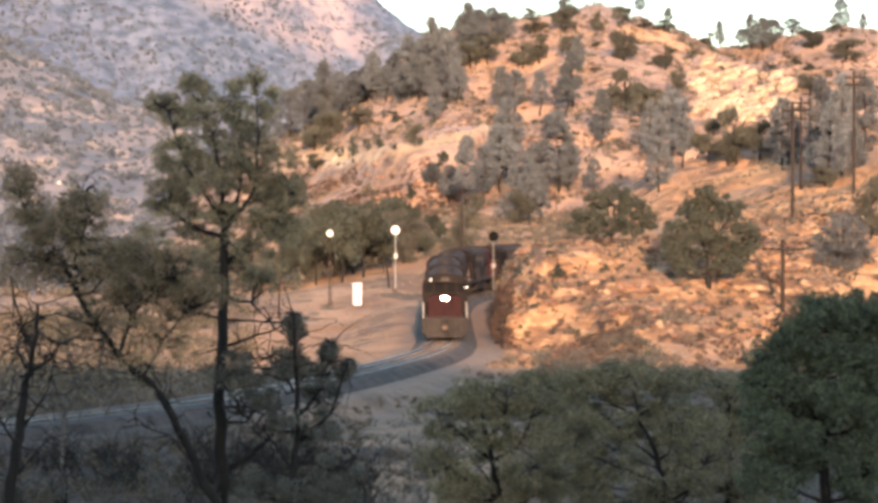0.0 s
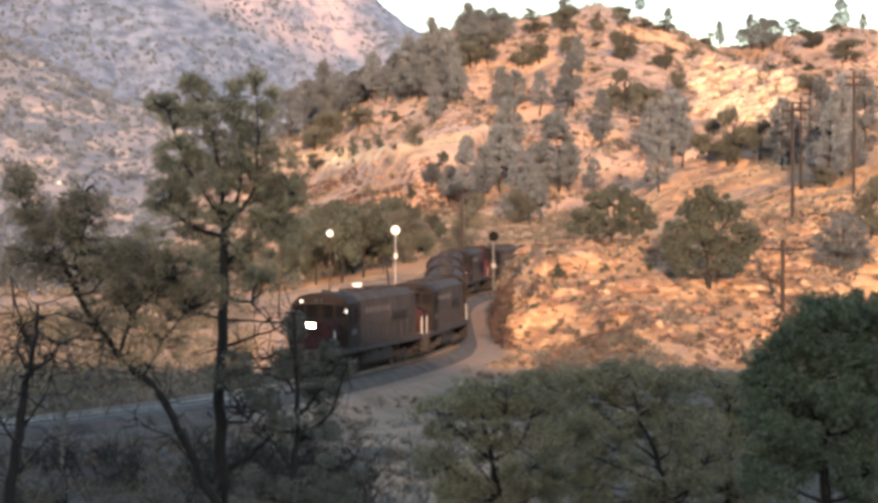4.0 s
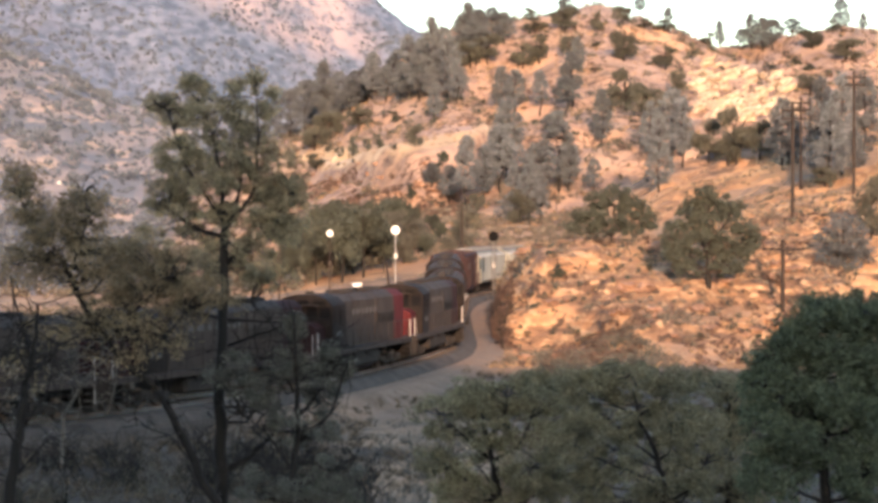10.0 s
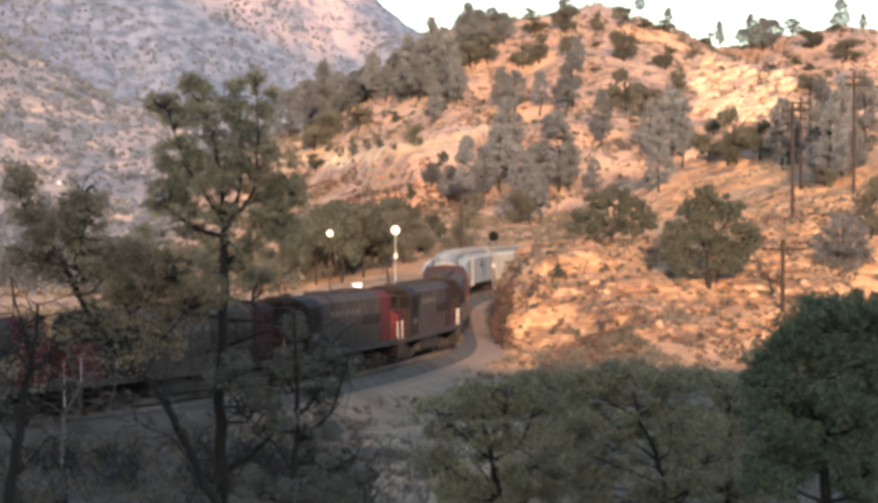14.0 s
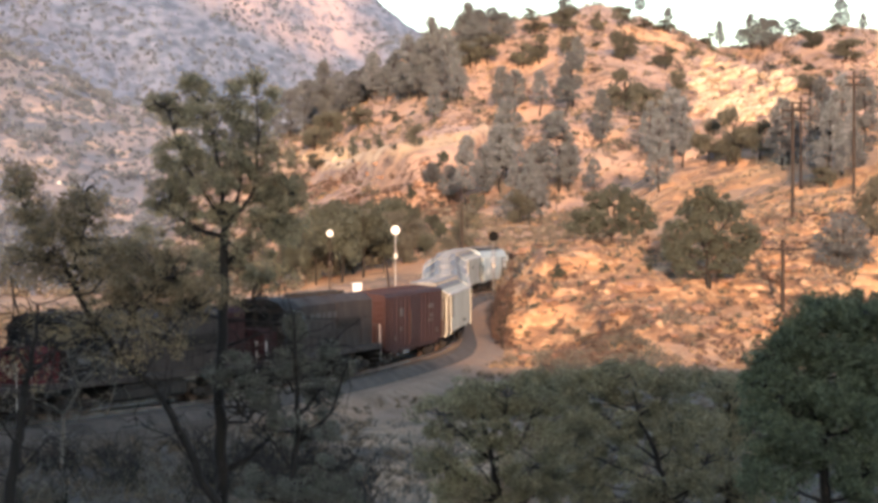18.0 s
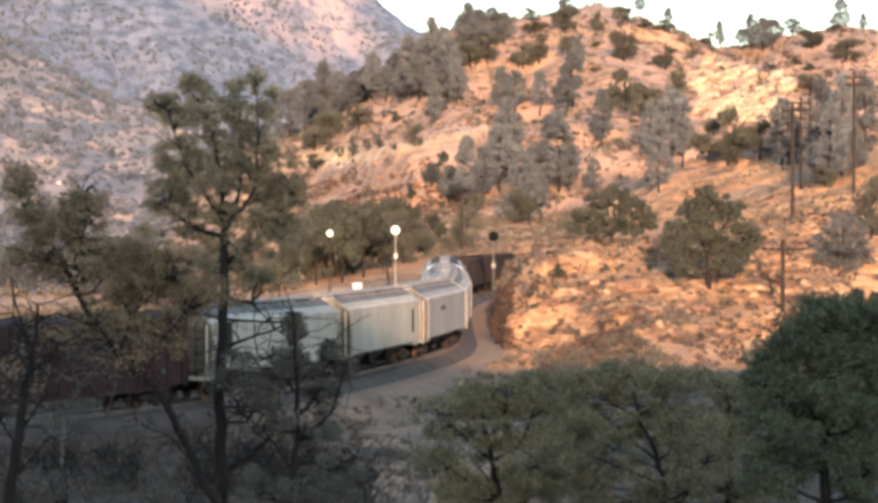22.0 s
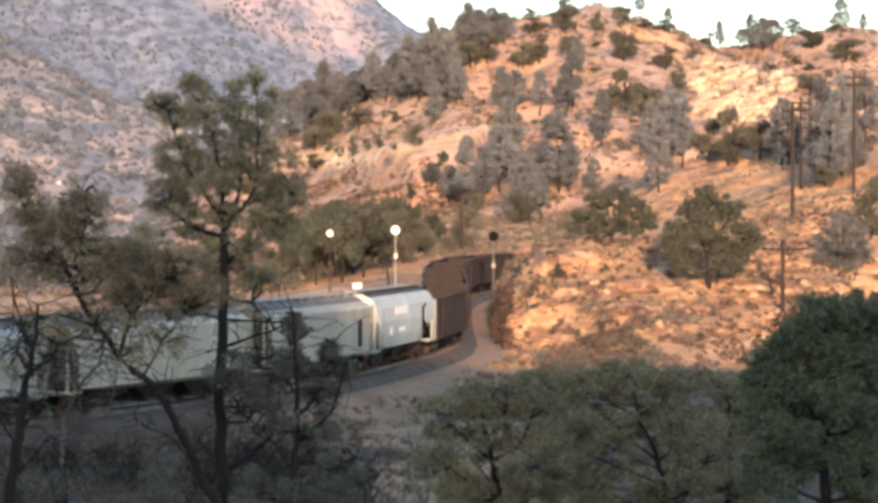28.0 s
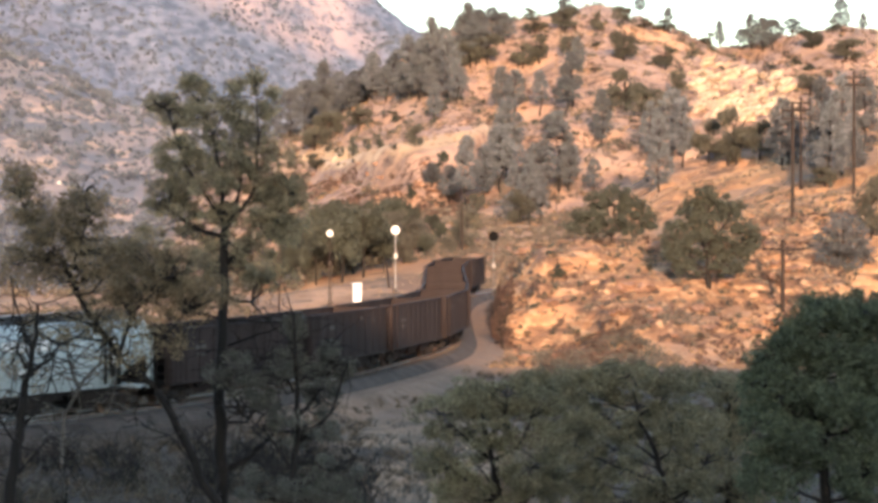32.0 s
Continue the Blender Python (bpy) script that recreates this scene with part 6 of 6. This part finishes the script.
    for k in range(3):
        x = (k - 1) * 4.1
        def bay(b):
            v = [b.verts.new(c) for c in ((-1.9, -1.15, 1.096), (1.9, -1.15, 1.096), (1.9, 1.15, 1.096), (-1.9, 1.15, 1.096), (-0.45, -0.8, 0.42), (0.45, -0.8, 0.42), (0.45, 0.8, 0.42), (-0.45, 0.8, 0.42))]
            for q in ((0, 1, 2, 3), (7, 6, 5, 4), (0, 4, 5, 1), (1, 5, 6, 2), (2, 6, 7, 3), (3, 7, 4, 0)):
                b.faces.new([v[i] for i in q])
        # bays take the soot colour, which also carries the shade under the car
        bb = piece("discharge_bay", t, "soot", bay, (x, 0, 0), "bay")
        piece("outlet_gate", bb, "soot", lambda b: box(b, -0.5, 0.5, -0.9, 0.9, 0.26, 0.42, 0.03), (0, 0, 0), "gate")
    for s in (-1, 1):
        piece("end_platform", t, mat, lambda b: box(b, -0.9, 0.35, -1.5, 1.5, 1.05, 1.18, 0.02), (s * (h - 0.1), 0, 0), "platform", spin=0 if s > 0 else math.pi)
        for y in (-1.45, 1.45):
            piece("end_post", t, mat, lambda b: box(b, -0.05, 0.05, -0.06, 0.06, 1.18, 3.72, 0.02), (s * (h + 0.1), y, 0), "post")
            ladder(t, "soot", s * (h + 0.19), y * 0.8, 1.25, 3.8, "y")
            ladder(t, mat, s * (h - 0.22), y * 1.17, 1.25, 3.6, "x")
    # end slope sheets in darker grey: shade of the car gap painted on
    for s in (-1, 1):
        run = [(h + 0.03, 3.66), (h - 1.87, 1.36)] if ribbed is not None else [(h + 0.03, 2.82), (h - 1.87, 1.92), (h - 2.86, 1.22)]
        wide_ = w - 0.06 if ribbed is not None else 1.32

        def slope(b):
            up = [[b.verts.new((x, y, z)) for y in (-wide_, wide_)] for x, z in run]
            dn = [[b.verts.new((x - 0.05, y, z - 0.05)) for y in (-wide_, wide_)] for x, z in run]
            for q in (up, dn):
                for i in range(len(q) - 1):
                    b.faces.new((q[i][0], q[i + 1][0], q[i + 1][1], q[i][1]))
            bmesh.ops.recalc_face_normals(b, faces=b.faces)
        piece("end_slope_sheet", t, "roof_grey", slope, (0, 0, 0), "endslope%.2f%s" % (h, ribbed is None), "end slope sheet darkened for the shaded gap", spin=0 if s > 0 else math.pi)
    piece("brake_wheel", t, "soot", lambda b: rod(b, (0, 0, 0), (0.06, 0, 0), 0.28, n=14), (-h - 0.28, 0.5, 3.0))
    if ribbed is None:
        for y in (-1, 1):
            ring = piece("emblem", t, "black", lambda b: bmesh.ops.create_cone(b, cap_ends=True, segments=28, radius1=1.0, radius2=1.0, depth=0.03, matrix=Matrix.Rotation(math.pi / 2, 4, "X") @ Matrix.Diagonal((0.42, 0.95, 1, 1))), (-4.7, y * 1.675, 2.65), "emblemring", "dark oval emblem with pale centre")
            piece("emblem_centre", ring, "white", lambda b: bmesh.ops.create_cone(b, cap_ends=True, segments=24, radius1=1.0, radius2=1.0, depth=0.03, matrix=Matrix.Rotation(math.pi / 2, 4, "X") @ Matrix.Diagonal((0.20, 0.52, 1, 1))), (0, y * 0.012, 0.2), "emblemcentre")
            piece("emblem_bar", ring, "black", lambda b: box(b, -0.11, 0.11, -0.015, 0.015, -1.25, 0.75, 0.005), (0.66, 0, 0), "emblembar")
            piece("emblem_leg", ring, "black", lambda b: prism(b, [(-0.015, -0.55), (0.015, -0.55), (0.015, -1.35), (-0.015, -1.35)], -0.16, 0.16), (-0.32, 0, 0), "emblemleg")
            piece("emblem_block", ring, "black", lambda b: box(b, -0.13, 0.13, -0.015, 0.015, -0.95, -0.40, 0.005), (-1.05, 0, 0), "emblemblock")
    for k, (mk, x, z, ww, hh) in enumerate(marks):
        for y in (-1, 1):
            off = w + 0.055 if ribbed is not None else float(np.interp(z, [1.9, 2.8, 3.6], [1.55, 1.66, 1.58])) + 0.02
            piece("marking", t, mk, lambda b: box(b, -ww / 2, ww / 2, -0.012, 0.012, z - hh / 2, z + hh / 2), (x, y * off, 0), label="plain painted marking panel")
    truck(t, L * 0.35, 2, 1.75)
    truck(t, -L * 0.35, 2, 1.75)
    couplers(t, L / 2)
    return t


def open_hopper(L, marks=()):
    t = thing("open_hopper", "empty rusty brown open-top hopper with side posts", "hopper car", "freight cars")
    h, w, top = L / 2 - 0.65, 1.5, 3.62
    m = "coal_brown"
    for y in (-w, w):
        piece("side_wall", t, m, lambda b: box(b, -h, h, -0.03, 0.03, 1.15, top - 0.06), (0, y, 0), "ohside%.2f" % h)
        piece("top_chord", t, m, lambda b: box(b, -h - 0.05, h + 0.05, -0.09, 0.09, top - 0.06, top + 0.08, 0.02), (0, y, 0), "ohchord%.2f" % h)
        piece("side_sill", t, m, lambda b: box(b, -h, h, -0.09, 0.09, 1.0, 1.15, 0.02), (0, y, 0), "ohsill%.2f" % h)
        for k in range(11):
            piece("side_post", t, m, lambda b: box(b, -0.06, 0.06, -0.016, 0.016, 1.15, top - 0.06, 0.006), (-h + 0.15 + k * (2 * h - 0.3) / 10, y + (0.048 if y > 0 else -0.048), 0), "ohpost")
    for s in (-1, 1):
        piece("end_wall", t, m, lambda b: [box(b, -0.04, 0.04, -w + 0.032, w - 0.032, 2.3, top - 0.02)] + [box(b, -0.09, 0.09, -w + 0.04, w - 0.04, 2.5 + 0.4 * k, 2.6 + 0.4 * k, 0.02) for k in range(3)], (s * (h - 0.05), 0, 0), "ohend")
        piece("slope_sheet", t, m, lambda b: [b.faces.new([b.verts.new(c) for c in q]) for q in ([(0, -1.46, 2.3), (0, 1.46, 2.3), (-3.0, 1.46, 0.75), (-3.0, -1.46, 0.75)],)] and bmesh.ops.solidify(b, geom=b.faces[:], thickness=0.04), (s * (h - 0.1), 0, 0), "ohslope", spin=0 if s > 0 else math.pi)
        ladder(t, m, s * (h + 0.06), s * 1.1, 1.2, top, "y")
        for y in (-1, 1):
            ladder(t, m, s * (h - 0.45), y * (w + 0.2), 1.2, top, "x")
            piece("corner_post", t, m, lambda b: box(b, -0.06, 0.06, -0.08, 0.08, 1.0, 2.3), (s * (h - 0.05), y * (w - 0.15), 0), "ohcorner")
    piece("centre_sill", t, "soot", lambda b: box(b, -h, h, -0.3, 0.3, 0.75, 1.1, 0.02))
    for k in range(3):
        piece("cross_brace", t, m, lambda b: rod(b, (0, -w + 0.03, top - 0.35), (0, w - 0.03, top - 0.35), 0.05, n=6), ((k - 1) * h * 0.5, 0, 0), "ohbrace")

        def bay(b):
            v = [b.verts.new(c) for c in ((-2.0, -1.4, 1.1), (2.0, -1.4, 1.1), (2.0, 1.4, 1.1), (-2.0, 1.4, 1.1), (-0.6, -1.1, 0.4), (0.6, -1.1, 0.4), (0.6, 1.1, 0.4), (-0.6, 1.1, 0.4))]
            for q in ((7, 6, 5, 4), (0, 4, 5, 1), (1, 5, 6, 2), (2, 6, 7, 3), (3, 7, 4, 0)):
                b.faces.new([v[i] for i in q])
        piece("discharge_bay", t, m, bay, ((k - 1) * 3.5, 0, 0), "ohbay")
    for k, (x, z, ww, hh) in enumerate(marks):
        for y in (-1, 1):
            piece("lettering_bar", t, "letter", lambda b: box(b, -ww / 2, ww / 2, -0.01, 0.01, z - hh / 2, z + hh / 2), (x, y * (w + 0.045), 0), "ohm%d%.2f%.2f" % (k, ww, x), "small pale unreadable lettering bar")
    truck(t, L * 0.34, 2, 1.75)
    truck(t, -L * 0.34, 2, 1.75)
    couplers(t, L / 2)
    return t


# the consist in order, with the times at which the joints pass one mark
SPEED, S_FRONT = 11.2, 827.6      # metres a second; where the leading end stands at the start
JOINTS = [1.70, 3.60, 5.50, 7.45, 9.30, 11.10, 13.0, 14.8, 16.6, 18.2, 19.85, 21.5, 23.2, 24.75, 26.4, 27.91]
for _k in range(9):
    JOINTS.append(JOINTS[-1] + 1.42)
LOCO_LABELS = ["lead grey diesel locomotive with red nose, headlights lit", "sooty grey diesel locomotive with dull red nose", "weathered grey diesel locomotive with red hood end"]
CARS = []
for _k in range(len(JOINTS) - 1):
    L = (JOINTS[_k + 1] - JOINTS[_k]) * SPEED
    if _k < 8:
        rr = "loco_scarlet" if _k in (3, 5) else "loco_red" if _k in (2, 4, 6) else ""
        ob = locomotive(L, rr, _k == 0, LOCO_LABELS[0 if _k == 0 else 2 if rr else 1], "loco_scarlet" if _k in (4, 6) else "loco_red")
    elif _k == 8:
        ob = boxcar(L)
    elif _k < 15:
        spec = [("cream", False, "weathered cream covered hopper with smooth sides", [("soot", 6.3, 3.0, 0.5, 1.5), ("letter", -3.0, 1.7, 2.2, 0.2)]),
                ("cream", False, "stained cream covered hopper with flat sides", [("soot", -6.4, 2.6, 0.5, 1.4)]),
                ("pale_grey", False, "pale grey covered hopper with smooth sides", [("letter", 2.0, 3.0, 2.0, 0.3)]),
                ("dusty_cream", False, "dusty tan covered hopper with smooth sides", [("letter", 3.0, 2.9, 1.6, 0.3)]),
                ("dusty_cream", False, "dusty tan covered hopper with stained ends", [("soot", -6.2, 2.4, 0.7, 1.5), ("letter", 2.5, 3.0, 1.8, 0.25)]),
                ("pale_blue", None, "pale blue rounded covered hopper with dark emblem", [("white", 1.6, 3.35, 3.2, 0.45), ("white", 1.4, 2.2, 1.6, 0.22), ("white", 4.2, 2.2, 0.5, 0.5)])][_k - 9]
        ob = covered_hopper(L, *spec)
    else:
        ob = open_hopper(L, [(4.2, 2.7, 1.1, 0.18), (4.2, 2.35, 0.8, 0.14)] if _k % 2 else [(3.6, 2.9, 0.9, 0.2), (-2.0, 3.2, 0.35, 0.2), (-4.4, 3.0, 0.3, 0.2)])
    ob.scale[1] = 1.1
    CARS.append((ob, (JOINTS[_k] + JOINTS[_k + 1]) / 2 * SPEED - JOINTS[0] * SPEED, L * 0.64))


def car_pose(s, base):
    """A car whose two trucks stand on the curve, base metres apart."""
    a, b = on_track(s - base / 2), on_track(s + base / 2)
    m, d = (a + b) / 2, b - a
    za, zb = float(track_z(a[1])), float(track_z(b[1]))
    return pose(m[0], m[1], (za + zb) / 2, 0, math.degrees(math.atan2(za - zb, base)), math.degrees(math.atan2(d[1], d[0])))


def motions():
    for car, back, base in CARS:
        walk(car, [(t, car_pose(S_FRONT + SPEED * t - back, base)) for t in np.arange(0, 32.01, 1.0).tolist()])


motions()
